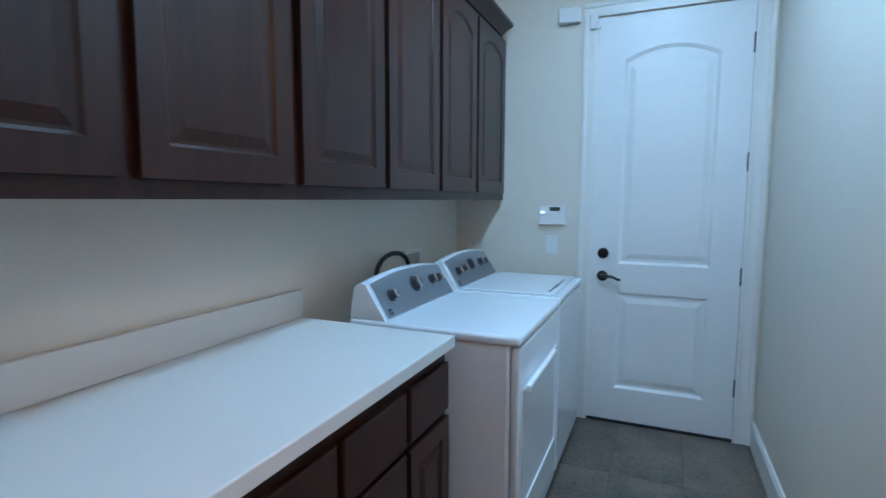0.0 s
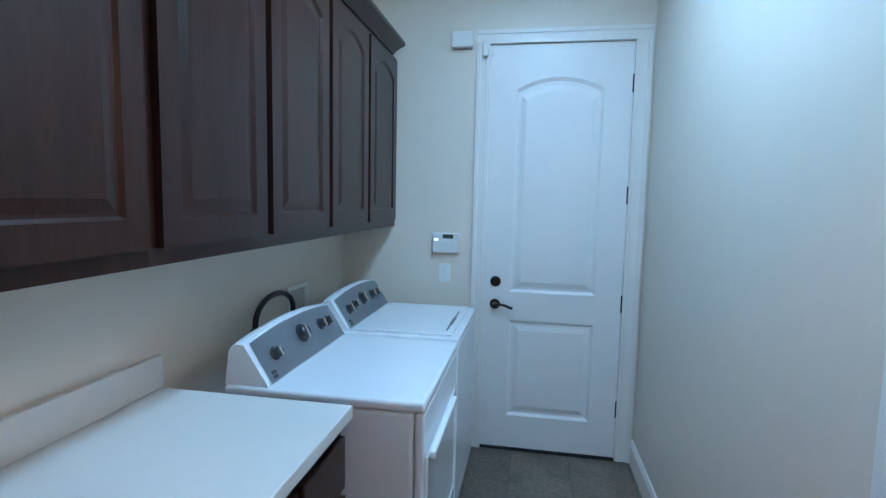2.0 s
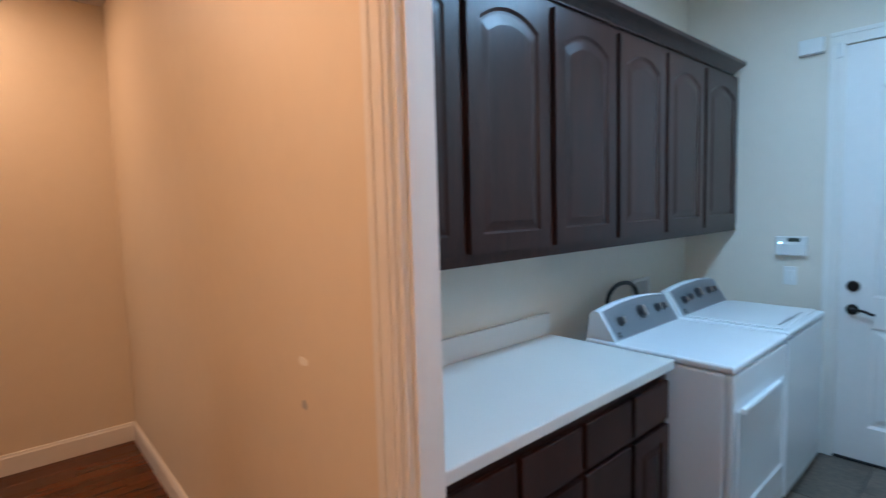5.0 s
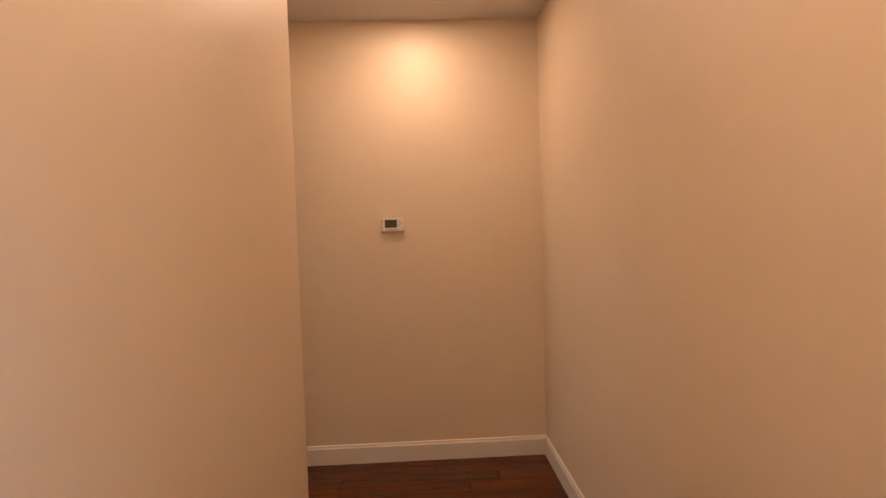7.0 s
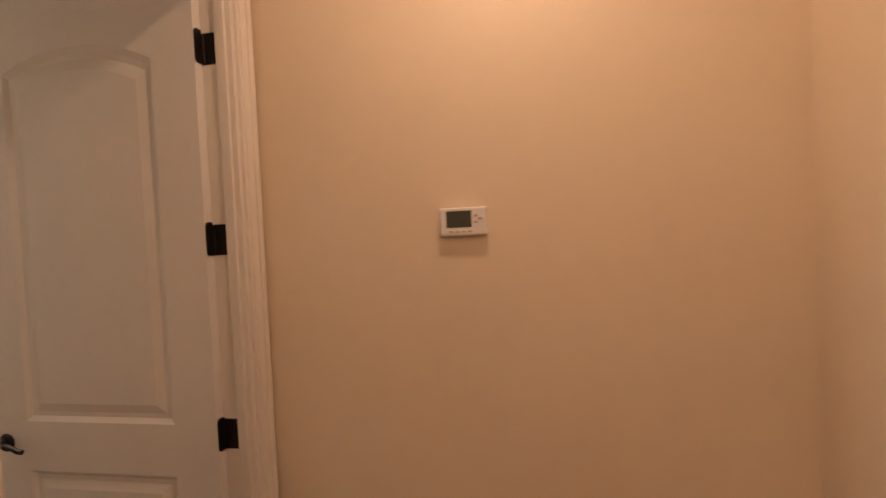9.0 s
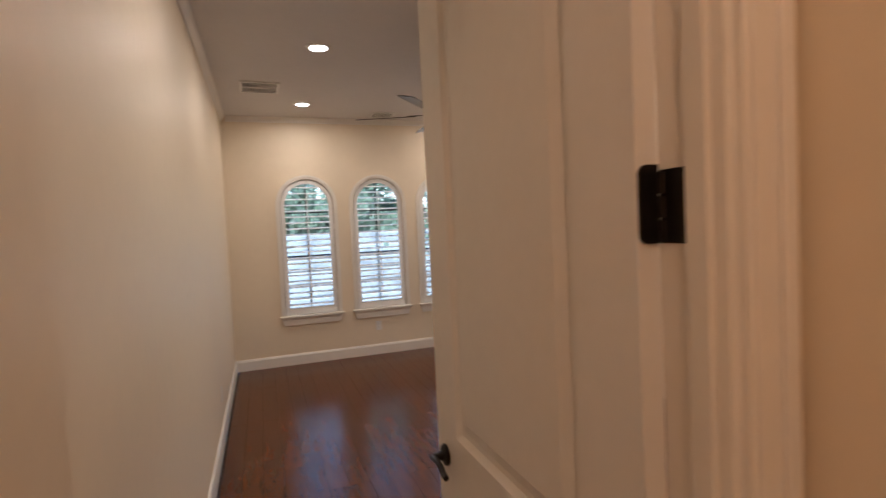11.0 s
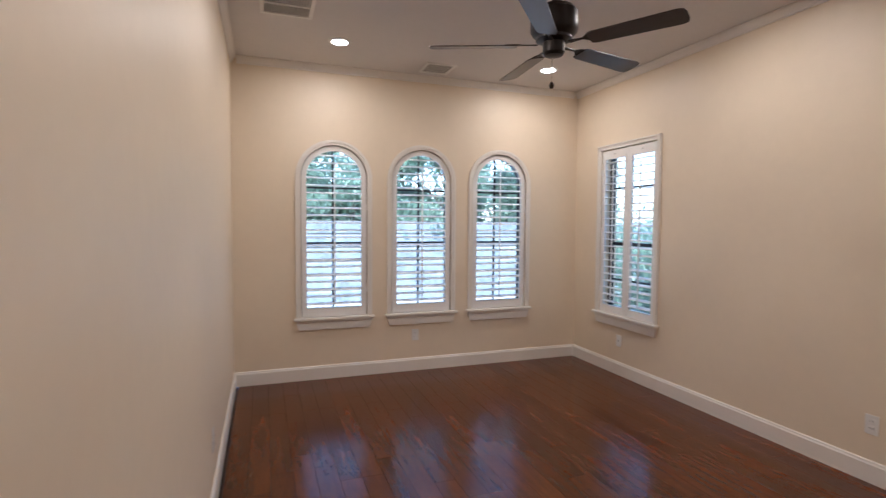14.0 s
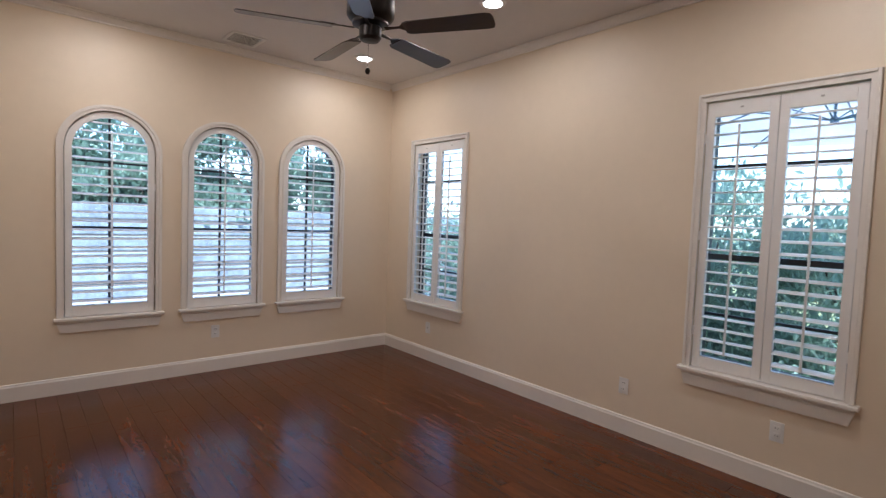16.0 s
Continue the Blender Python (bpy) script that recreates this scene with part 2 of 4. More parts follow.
def hinge_leaf(x0, x1, y0, y1, z0, z1, rad=0.014):
    """A thin plate across x with its outer pair of corners, at y1, rounded."""
    pts = [(y0, z0)]
    for cz, a0 in ((z0 + rad, -90), (z1 - rad, 0)):
        for k in range(6):
            a = radians(a0 + 18 * k)
            pts.append((y1 - rad + rad * math.cos(a), cz + rad * math.sin(a)))
    pts.append((y0, z1))
    bm = bmesh.new()
    extrude(bm, pts, x0, x1)
    for v in bm.verts:
        v.co.x, v.co.y = v.co.y, v.co.x
    return bm


# ---- setting ----
HALL_Y, LAU_Y, FAR_Y = 0.415, 0.515, 3.50
LAU_X = 1.80
END_X = -2.49
SOUTH_Y, ALC_X = -0.945, -1.335
BDOOR_Y, BED_Y = -1.295, -1.40
BED_E, BED_W, BED_S = -1.49, -5.08, -7.155
EAST_X = 3.2
L0, L1 = 0.707, 1.66
B0, B1 = -2.393, -1.472
DOOR_H = 2.445

bm = bmesh.new()
box(bm, END_X - 0.12, L0, HALL_Y, LAU_Y, 0, CEIL)
box(bm, L1, EAST_X, HALL_Y, LAU_Y, 0, CEIL)
box(bm, L0, L1, HALL_Y, LAU_Y, DOOR_H, CEIL)
structure("wall_laundry_hall", bm, WALL, "cream painted wall between laundry and hall", "wall")
structure("wall_laundry_west", boxed(-0.12, 0, LAU_Y, FAR_Y + 0.12, 0, CEIL), WALL_LAMP_TINT, "cream painted laundry wall behind the cabinets", "wall")
structure("wall_laundry_east", boxed(LAU_X, LAU_X + 0.12, LAU_Y, FAR_Y + 0.12, 0, CEIL), WALL_LAMP_TINT, "plain painted laundry wall", "wall")
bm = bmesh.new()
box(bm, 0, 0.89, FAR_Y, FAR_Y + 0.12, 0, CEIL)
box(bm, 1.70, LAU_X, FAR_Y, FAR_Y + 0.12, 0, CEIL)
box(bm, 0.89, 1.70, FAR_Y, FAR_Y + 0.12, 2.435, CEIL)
structure("wall_laundry_north", bm, WALL_LAMP_TINT, "cream painted wall with the white panelled door", "wall")
structure("wall_hall_end", boxed(END_X - 0.12, END_X, BDOOR_Y, HALL_Y, 0, CEIL), WALL, "warm lit hall end wall with thermostat", "wall")
structure("wall_hall_south", boxed(ALC_X, EAST_X, SOUTH_Y - 0.12, SOUTH_Y, 0, CEIL, 0.008), WALL, "warm lit hall wall with a plain rounded corner", "wall")
structure("wall_alcove", boxed(ALC_X, ALC_X + 0.12, BDOOR_Y, SOUTH_Y - 0.12, 0, CEIL), WALL, "short alcove side wall", "wall")
structure("wall_hall_east", boxed(EAST_X, EAST_X + 0.12, SOUTH_Y - 0.12, LAU_Y, 0, CEIL), WALL, "plain hall end wall", "wall")
bm = bmesh.new()
box(bm, BED_W, B0, BED_Y, BDOOR_Y, 0, CEIL)
box(bm, B1, ALC_X + 0.12, BED_Y, BDOOR_Y, 0, CEIL)
box(bm, B0, B1, BED_Y, BDOOR_Y, DOOR_H, CEIL)
structure("wall_bedroom_north", bm, WALL, "cream wall with the bedroom doorway", "wall")
structure("wall_bedroom_east", boxed(BED_E, BED_E + 0.12, BED_S - 0.2, BED_Y, 0, CEIL), WALL, "long plain cream bedroom wall", "wall")

WIN_S = (-2.392, -3.262, -4.126)
WIN_W = (-6.300, -3.303)
WZ0, SPRING, WTOP = 0.59, 1.915, 2.28
HS, HW = 0.315, 0.40
bm = bmesh.new()
edges = sorted(WIN_S)
xs = [BED_W - 0.2] + [v for c in edges for v in (c - HS, c + HS)] + [BED_E]
for a, b in zip(xs[::2], xs[1::2]):
    box(bm, a, b, BED_S - 0.2, BED_S, 0, CEIL)
for c in edges:
    box(bm, c - HS, c + HS, BED_S - 0.2, BED_S, 0, WZ0)
    arc = outline(c - HS, c + HS, WZ0, SPRING, HS)[2:]
    extrude(bm, [(c - HS, CEIL), (c + HS, CEIL)] + arc, BED_S - 0.2, BED_S)
structure("wall_bedroom_south", bm, WALL, "cream wall with three arched windows", "wall")
bm = bmesh.new()
ys = [BED_S] + [v for c in WIN_W for v in (c - HW, c + HW)] + [BDOOR_Y]
for a, b in zip(ys[::2], ys[1::2]):
    box(bm, BED_W - 0.2, BED_W, a, b, 0, CEIL)
for c in WIN_W:
    box(bm, BED_W - 0.2, BED_W, c - HW, c + HW, 0, WZ0)
    box(bm, BED_W - 0.2, BED_W, c - HW, c + HW, 2.26, CEIL)
structure("wall_bedroom_west", bm, WALL, "cream wall with two rectangular shuttered windows", "wall")
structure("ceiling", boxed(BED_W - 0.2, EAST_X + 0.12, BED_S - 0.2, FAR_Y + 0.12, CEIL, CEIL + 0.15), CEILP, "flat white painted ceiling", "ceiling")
subfloor = structure("floor", boxed(BED_W, EAST_X, BED_S, LAU_Y - 0.05, -0.15, -0.012), SUBFLOOR, "glossy red-brown hardwood plank floor", "floor")
tilebed = structure("floor_laundry", boxed(0, LAU_X, LAU_Y - 0.05, FAR_Y + 0.12, -0.15, -0.006), GROUT, "grey slate-look tile laundry floor", "floor")


def moulding(name, a, b, nx, ny, h=0.13, t=0.016):
    """A baseboard from a to b on a wall that faces (nx, ny)."""
    a, b = Vector((*a, 0)), Vector((*b, 0))
    n = Vector((nx, ny, 0))
    prof = [(0.0, 0.0), (t, 0.0), (t, h - 0.022), (t * 0.72, h - 0.014), (t * 0.6, h - 0.004), (t * 0.35, h), (0.0, h)]
    bm = bmesh.new()
    va = [bm.verts.new(a + n * p + Vector((0, 0, q))) for p, q in prof]
    vb = [bm.verts.new(b + n * p + Vector((0, 0, q))) for p, q in prof]
    bm.faces.new(va)
    bm.faces.new(vb)
    for i in range(len(prof)):
        j = (i + 1) % len(prof)
        bm.faces.new((va[i], va[j], vb[j], vb[i]))
    return structure(name, bm, TRIM, "white painted baseboard along the wall", "baseboard")


moulding("baseboard", (BED_E, BED_S), (BED_E, BED_Y), -1, 0)
moulding("baseboard", (BED_W + 0.016, BED_S), (BED_E - 0.016, BED_S), 0, 1)
moulding("baseboard", (BED_W, BED_S), (BED_W, BED_Y), 1, 0)
moulding("baseboard", (BED_W + 0.016, BED_Y), (B0 - 0.09, BED_Y), 0, -1)
moulding("baseboard", (END_X, BDOOR_Y + 0.03), (END_X, HALL_Y), 1, 0)
moulding("baseboard", (END_X + 0.016, HALL_Y), (L0 - 0.085, HALL_Y), 0, -1)
moulding("baseboard", (L1 + 0.085, HALL_Y), (EAST_X, HALL_Y), 0, -1)
moulding("baseboard", (ALC_X + 0.01, SOUTH_Y), (EAST_X, SOUTH_Y), 0, 1)
moulding("baseboard", (ALC_X, BDOOR_Y), (ALC_X, SOUTH_Y - 0.01), -1, 0)
moulding("baseboard", (LAU_X, LAU_Y), (LAU_X, FAR_Y), -1, 0, 0.14)


def crown(a, b, nx, ny):
    a, b, n = Vector((*a, CEIL)), Vector((*b, CEIL)), Vector((nx, ny, 0))
    prof = [(0, 0), (0.05, 0), (0.05, -0.008), (0.038, -0.016), (0.022, -0.04), (0.012, -0.05), (0.012, -0.06), (0, -0.06)]
    bm = bmesh.new()
    va = [bm.verts.new(a + n * p + Vector((0, 0, q))) for p, q in prof]
    vb = [bm.verts.new(b + n * p + Vector((0, 0, q))) for p, q in prof]
    bm.faces.new(va)
    bm.faces.new(vb)
    for i in range(len(prof)):
        j = (i + 1) % len(prof)
        bm.faces.new((va[i], va[j], vb[j], vb[i]))
    structure("trim_crown", bm, TRIM, "small white crown moulding under the ceiling", "crown moulding")


crown((BED_E, BED_S), (BED_E, BED_Y), -1, 0)
crown((BED_W + 0.05, BED_S), (BED_E - 0.05, BED_S), 0, 1)
crown((BED_W, BED_S), (BED_W, BED_Y), 1, 0)


def casing(name, x0, x1, yf, s, top, wl=0.075, wr=0.075, parent=None):
    """Door casing on a wall face at yf that faces s along y."""
    for nm, a, b, c, d in (("casing_left", x0 - wl, x0 + 0.004, 0, top), ("casing_right", x1 - 0.004, x1 + wr, 0, top), ("casing_head", x0 - wl, x1 + wr, top, top + 0.075)):
        bm = bmesh.new()
        y0, y1 = sorted((yf, yf + s * 0.014))
        box(bm, a, b, y0, y1, c, d)
        y0, y1 = sorted((yf + s * 0.0135, yf + s * 0.022))
        if nm == "casing_left":
            box(bm, a, a + 0.024, y0, y1, c, d, 0.003)
            box(bm, b - 0.022, b - 0.012, y0, y1 - 0.003 * (s > 0), c, d, 0.002)
        elif nm == "casing_right":
            box(bm, b - 0.024, b, y0, y1, c, d, 0.003)
            box(bm, a + 0.012, a + 0.022, y0, y1 - 0.003 * (s > 0), c, d, 0.002)
        else:
            box(bm, a, b, y0, y1, d - 0.024, d, 0.003)
        part(nm, bm, TRIM, parent)


def jambs(parent, x0, x1, y0, y1, top, stop_y):
    for nm, a, b in (("jamb_left", x0 - 0.001, x0 + 0.018), ("jamb_right", x1 - 0.018, x1 + 0.001)):
        bm = boxed(a, b, y0 - 0.001, y1 + 0.001, 0, top)
        if nm == "jamb_left":
            box(bm, b - 0.001, b + 0.011, stop_y - 0.017, stop_y + 0.017, 0, top - 0.018, 0.002)
        else:
            box(bm, a - 0.011, a + 0.001, stop_y - 0.017, stop_y + 0.017, 0, top - 0.018, 0.002)
        part(nm, bm, TRIM, parent)
    part("jamb_head", boxed(x0 + 0.018, x1 - 0.018, y0 - 0.001, y1 + 0.001, top - 0.018, top), TRIM, parent)


fr = thing("door_frame_laundry", pose(0, 0, 0), "white painted door frame between hall and laundry", "door frame", kind="structure")
jambs(fr, L0, L1, HALL_Y, LAU_Y, DOOR_H, HALL_Y + 0.035)
casing("casing", L0, L1, HALL_Y, -1, DOOR_H, parent=fr)
casing("casing", L0, L1, LAU_Y, 1, DOOR_H, parent=fr)
fr = thing("door_frame_bedroom", pose(0, 0, 0), "white painted bedroom door frame", "door frame", kind="structure")
jambs(fr, B0, B1, BED_Y, BDOOR_Y, DOOR_H, BDOOR_Y - 0.035)
casing("casing", B0, B1, BDOOR_Y, 1, DOOR_H, wl=0.074, parent=fr)
casing("casing", B0, B1, BED_Y, -1, DOOR_H, parent=fr)
fr = thing("door_frame_exterior", pose(0, 0, 0), "white painted frame around the exterior door", "door frame", kind="structure")
casing("casing", 0.889, 1.701, FAR_Y, -1, 2.436, wr=0.085, parent=fr)
# dark sheet behind the leaf paints the shade of the gaps round it
part("door_gap_shade", boxed(0.88, 1.71, FAR_Y + 0.07, FAR_Y + 0.115, 0, 2.44), GAPSHADE, fr)


def lever(parent, x, z, y, s, toward):
    """A lever handle on a face at y that looks along s; toward: the way that it points along x."""
    bm = bmesh.new()
    lathe(bm, [(0.030, 0), (0.032, 0.004), (0.028, 0.010), (0.014, 0.014), (0.012, 0.04), (0.011, 0.046)], 20, Matrix.Translation((x, y, z)) @ Matrix.Rotation(radians(90 if s < 0 else -90), 4, "X"))
    part("door_handle_rose", bm, BRONZE, parent, "dark bronze round rose", True)
    pts = [(x + toward * d, y + s * 0.043, z + h) for d, h in ((-0.004, 0), (0.02, 0.003), (0.045, 0.004), (0.07, -0.002), (0.09, -0.012), (0.108, -0.014))]
    part("door_handle", tube(bmesh.new(), pts, 0.0085, 8), BRONZE, parent, "curved dark bronze lever handle", True)


def door(name, m, w, h, label, hinge_side, plates=(), bolt=False, t=0.038):
    d = thing(name, m, label, "door")
    st = 0.155
    bm = boxed(0, w, 0.0125, t - 0.0125, 0, h)
    panels = [(st, w - st, 0.205, 0.80, 0), (st, w - st, 0.975, 2.165, 0.068)]
    panelled(bm, w, h, t, panels, 0.0, 1, 0.013, 0.016)
    panelled(bm, w, h, t, panels, t, -1, 0.013, 0.016)
    part("leaf", bm, DOORP, d)
    fx, tw = (w - 0.068, -1) if hinge_side == 0 else (0.068, 1)
    lever(d, fx, 0.897, 0.0, -1, tw)
    lever(d, fx, 0.897, t, 1, tw)
    if bolt:
        bm = lathe(bmesh.new(), [(0.032, 0), (0.033, 0.005), (0.029, 0.014), (0.024, 0.017), (0.018, 0.018)], 24, Matrix.Translation((fx, 0, 1.036)) @ Matrix.Rotation(radians(90), 4, "X"))
        part("deadbolt", bm, BRONZE, d, "round dark bronze deadbolt", True)
    for z in plates:
        hx = 0 if hinge_side == 0 else w
        s = -1 if hinge_side == 0 else 1
        bm = hinge_leaf(min(hx, hx + s * 0.004), max(hx, hx + s * 0.004), 0.003, t - 0.002, z, z + 0.108)
        part("hinge", bm, BRONZE, d, "black butt hinge leaf")
    return d


# exterior door, closed
ext = door("exterior_door", pose(0.893, FAR_Y + 0.008, 0.012), 0.804, 2.42, "closed white arched two-panel exterior door with black hardware", "r", bolt=True)
for z in (2.14, 1.515, 0.885, 0.25):
    bm = cyl(bmesh.new(), (0.806, -0.006, z), (0.806, -0.006, z + 0.1), 0.0075, seg=10)
    box(bm, 0.798, 0.815, -0.002, 0.004, z, z + 0.1)
    part("hinge", bm, BRONZE, ext, "black butt hinge knuckle")
part("threshold", boxed(0, 0.804, -0.02, 0.05, -0.010, -0.001), GAPSHADE, ext)

# laundry door, open against the wall
ld = door("laundry_door", pose(1.627, LAU_Y + 0.012, 0.012, 0, 0, 80.4), 0.86, 2.42, "white panelled laundry door standing open against the wall", 0, plates=(2.14, 1.552, 0.885, 0.25))
bd = door("bedroom_door", pose(-2.374, BED_Y - 0.0015, 0.012, 0, 0, -89.5), 0.885, 2.42, "white panelled bedroom door standing open into the room", 0, plates=(2.14, 1.525, 0.885, 0.25))
for d, sgn in ((ld, 1), (bd, -1)):
    for z in (2.14, 1.552 if d is ld else 1.525, 0.885, 0.25):
        bm = bmesh.new()
        for k in range(3):
            cyl(bm, (-0.006, -0.002 if sgn > 0 else -0.002, z + k * 0.033 + 0.002), (-0.006, -0.002, z + k * 0.033 + 0.031), 0.0065, seg=10)
        part("hinge_pin", bm, BRONZE, d)
for fx, y0, y1, zz in ((L1 - 0.0195, LAU_Y - 0.036, LAU_Y - 0.001, (2.15, 1.564, 0.897, 0.262)), (B0 + 0.0165, BED_Y + 0.001, BED_Y + 0.052, (2.15, 1.537, 0.897, 0.262))):
    for z in zz:
        pl = finish("hinge_plate", boxed(fx, fx + 0.003, y0, y1, z, z + 0.1), BRONZE)
        tagged(pl, "black hinge plate screwed to the white door jamb", "hinge", "door jamb hinge plates")


# ---- laundry ----
def shelf_cabinet(y0, y1, doors, label):
    c = thing("wall_cabinet", pose(0.003, y0, 1.366), label, "cabinet", "upper laundry cabinets")
    w = y1 - y0
    part("body", boxed(0, 0.325, 0.0, w, 0, 1.000), DARKWOOD, c)
    for a, b in doors:
        bm = bmesh.new()
        dw, h = b - a, 0.930
        box(bm, 0.001, dw - 0.001, 0.0085, 0.02, 0, h)
        panelled(bm, dw, h, 0.02, [(0.062, dw - 0.062, 0.066, h - 0.125, 0.055)], 0.0, 1, 0.009, 0.008, 0.02, 0.028)
        ob = part("door", bm, DARKWOOD, c)
        ob.matrix_basis = pose(0.347, a - y0, 0.042, 0, 0, 90)
    return c


CAB = [(0.517, 1.449, ((0.53, 0.952), (0.990, 1.431))), (1.450, 2.437, ((1.474, 1.930), (1.966, 2.419))), (2.438, 3.497, ((2.456, 2.912), (2.948, 3.440)))]
for y0, y1, ds in CAB:
    shelf_cabinet(y0, y1, ds, "dark-stained wooden wall cabinet with two arched raised-panel doors")
bm = bmesh.new()
extrude(bm, [(0.003, 2.367), (0.339, 2.367), (0.339, 2.374), (0.353, 2.386), (0.372, 2.398), (0.396, 2.410), (0.404, 2.414), (0.404, 2.432), (0.003, 2.432)], 0.518, 3.41)
tagged(finish("cabinet_crown", bm, DARKWOOD), "dark-stained crown moulding along the wall cabinets' tops", "crown moulding")


def base_cabinet(y0, y1, fronts, label):
    c = thing("base_cabinet", pose(0.003, y0, 0), label, "cabinet", "lower laundry cabinets")
    w = y1 - y0
    bm = boxed(0, 0.617, 0, w, 0.10, 0.872)
    part("body", bm, DARKWOOD, c)
    part("toe_kick", boxed(0, 0.54, 0, w, 0, 0.10), DARKWOOD, c)
    for z0, z1, kind in fronts:
        bm = bmesh.new()
        dw, h = w - 0.024, z1 - z0
        if kind == "drawer":
            box(bm, 0, dw, 0, 0.02, 0, h, 0.006)
        else:
            box(bm, 0.001, dw - 0.001, 0.0085, 0.02, 0, h)
            panelled(bm, dw, h, 0.02, [(0.055, dw - 0.055, 0.06, h - 0.06, 0)], 0.0, 1, 0.009, 0.008, 0.02, 0.026)
        ob = part(kind, bm, DARKWOOD, c)
        ob.matrix_basis = pose(0.638, 0.012, z0, 0, 0, 90)


DD = ((0.665, 0.828, "drawer"), (0.125, 0.640, "door"))
base_cabinet(1.546, 1.852, DD, "dark-stained wooden base cabinet with a drawer over a door")
base_cabinet(1.216, 1.545, ((0.665, 0.828, "drawer"), (0.40, 0.645, "drawer"), (0.125, 0.385, "drawer")), "dark-stained wooden base cabinet with three stacked drawers")
base_cabinet(0.880, 1.215, DD, "dark-stained wooden base cabinet with a drawer over a door")
base_cabinet(0.520, 0.879, DD, "dark-stained wooden base cabinet with a drawer over a door")
ct = thing("countertop", pose(0, 0, 0), "off-white solid laundry countertop on dark base cabinets", "countertop")
part("top", boxed(0.003, 0.656, 0.518, 1.860, 0.874, 0.914, 0.004), COUNTER, ct)
part("backsplash", boxed(0.003, 0.023, 0.518, 1.860, 0.9145, 1.022, 0.003), COUNTER, ct)


def knob(parent, m, r, label):
    k = part("knob", lathe(bmesh.new(), [(r * 1.25, 0), (r * 1.25, 0.004), (r, 0.006), (r * 0.92, 0.024), (r * 0.8, 0.027)], 20, m), KNOBDARK, parent, label, True)
    g = bmesh.new()
    box(g, -r * 1.0, r * 1.0, -r * 0.26, r * 0.26, 0.024, 0.031, 0.003)
    g.transform(m)
    part("grip", g, CHROME, k, "bright silver grip")


def machine(name, y0, y1, top, label, knobs, lid):
    a = thing(name, pose(0.185, y0, 0), label, "appliance")
    w = y1 - y0
    part("body", boxed(0, 0.640, 0.004, w - 0.004, 0.025, top - 0.036, 0.012), APPLIANCE, a)
    part("top", boxed(0, 0.675, 0, w, top - 0.034, top, 0.012, 3), APPLIANCE, a)
    fp = boxed(0.642, 0.673, 0.006, w - 0.006, 0.06, top - 0.040, 0.010, 3)
    front = part("front_panel", fp, APPLIANCE, a)
    if lid:
        part("lid", boxed(0.185, 0.640, 0.03, w - 0.03, top + 0.0005, top + 0.010, 0.005, 3), APPLIANCE, a)
        bm = boxed(0.600, 0.609, 0.10, w - 0.18, top + 0.0095, top + 0.0125, 0.001)
        box(bm, 0.596, 0.614, 0.22, w - 0.34, top + 0.0095, top + 0.0128, 0.001)
        part("lid_slot", bm, KNOBDARK, a, "narrow dark lid grip slot")
        part("lower_seam", boxed(0.6725, 0.6745, 0.02, w - 0.02, 0.13, 0.134), GREYP, a)
    else:
        dr = part("door", boxed(0.671, 0.596, 0.055, w - 0.05, 0.27, 0.712, 0.008, 3), APPLIANCE, a)
        part("door_handle", boxed(0.680, 0.702, 0.06, w - 0.17, 0.700, 0.728, 0.007, 3), APPLIANCE, dr, "glossy white pull ledge")
        part("lower_seam", boxed(0.6725, 0.6745, 0.02, w - 0.02, 0.13, 0.134), GREYP, a)
    # console: arched top, sloping face
    n = 16
    bm = bmesh.new()
    rings = []

    def prof(u):
        hh = 0.138 + 0.028 * (1 - (2 * u - 1) ** 2)
        k = hh / 0.15
        return [(0.0, 0.001), (0.015, 0.128 * k), (0.028, 0.145 * k), (0.048, 0.15 * k), (0.068, 0.147 * k), (0.155, 0.001)]
    for i in range(n + 1):
        u = i / n
        y = 0.012 + (w - 0.024) * u
        rings.append([bm.verts.new((x, y, top + z)) for x, z in prof(u)])
    for ra, rb in zip(rings, rings[1:]):
        for i in range(6):
            j = (i + 1) % 6
            bm.faces.new((ra[i], ra[j], rb[j], rb[i]))
    bm.faces.new(rings[0])
    bm.faces.new(rings[-1])
    con = part("console", bm, APPLIANCE, a, "white console housing with arched top")

    def on(u, v, lift=0.003):
        p = prof(u)
        (xa, za), (xb, zb) = p[5], p[4]
        d = Vector((zb - za, 0, xa - xb)).normalized()
        return Vector((xa + (xb - xa) * v, 0.012 + (w - 0.024) * u, top + za + (zb - za) * v)) + d * lift, d
    bm = bmesh.new()
    lo, hi = [], []
    for i in range(n + 1):
        u = 0.035 + 0.945 * i / n
        lo.append(bm.verts.new(on(u, 0.03)[0]))
        hi.append(bm.verts.new(on(u, 0.965)[0]))
    for i in range(n):
        bm.faces.new((lo[i], lo[i + 1], hi[i + 1], hi[i]))
    bmesh.ops.solidify(bm, geom=bm.faces[:], thickness=0.0025)
    face = part("control_panel", bm, CONSOLE, con, "silver-grey control panel")
    marks = bmesh.new()
    for u, v, r in knobs:
        p, d = on(u, v, 0.004)
        up = Vector((0, 1, 0))
        m = Matrix.Translation(p) @ Matrix((up.cross(d), up, d)).transposed().to_4x4()
        knob(con, m, r, "dark round dial with silver grip")
        for k in range(9):
            th = radians(-60 + 300 * k / 8)
            g = bmesh.ops.create_cube(marks, size=1.0)["verts"]
            for q in g:
                q.co = m @ Vector((q.co.x * 0.002 + r * 1.65 * math.sin(th), q.co.y * 0.006 + r * 1.75 * math.cos(th), q.co.z * 0.0006 - 0.0005))
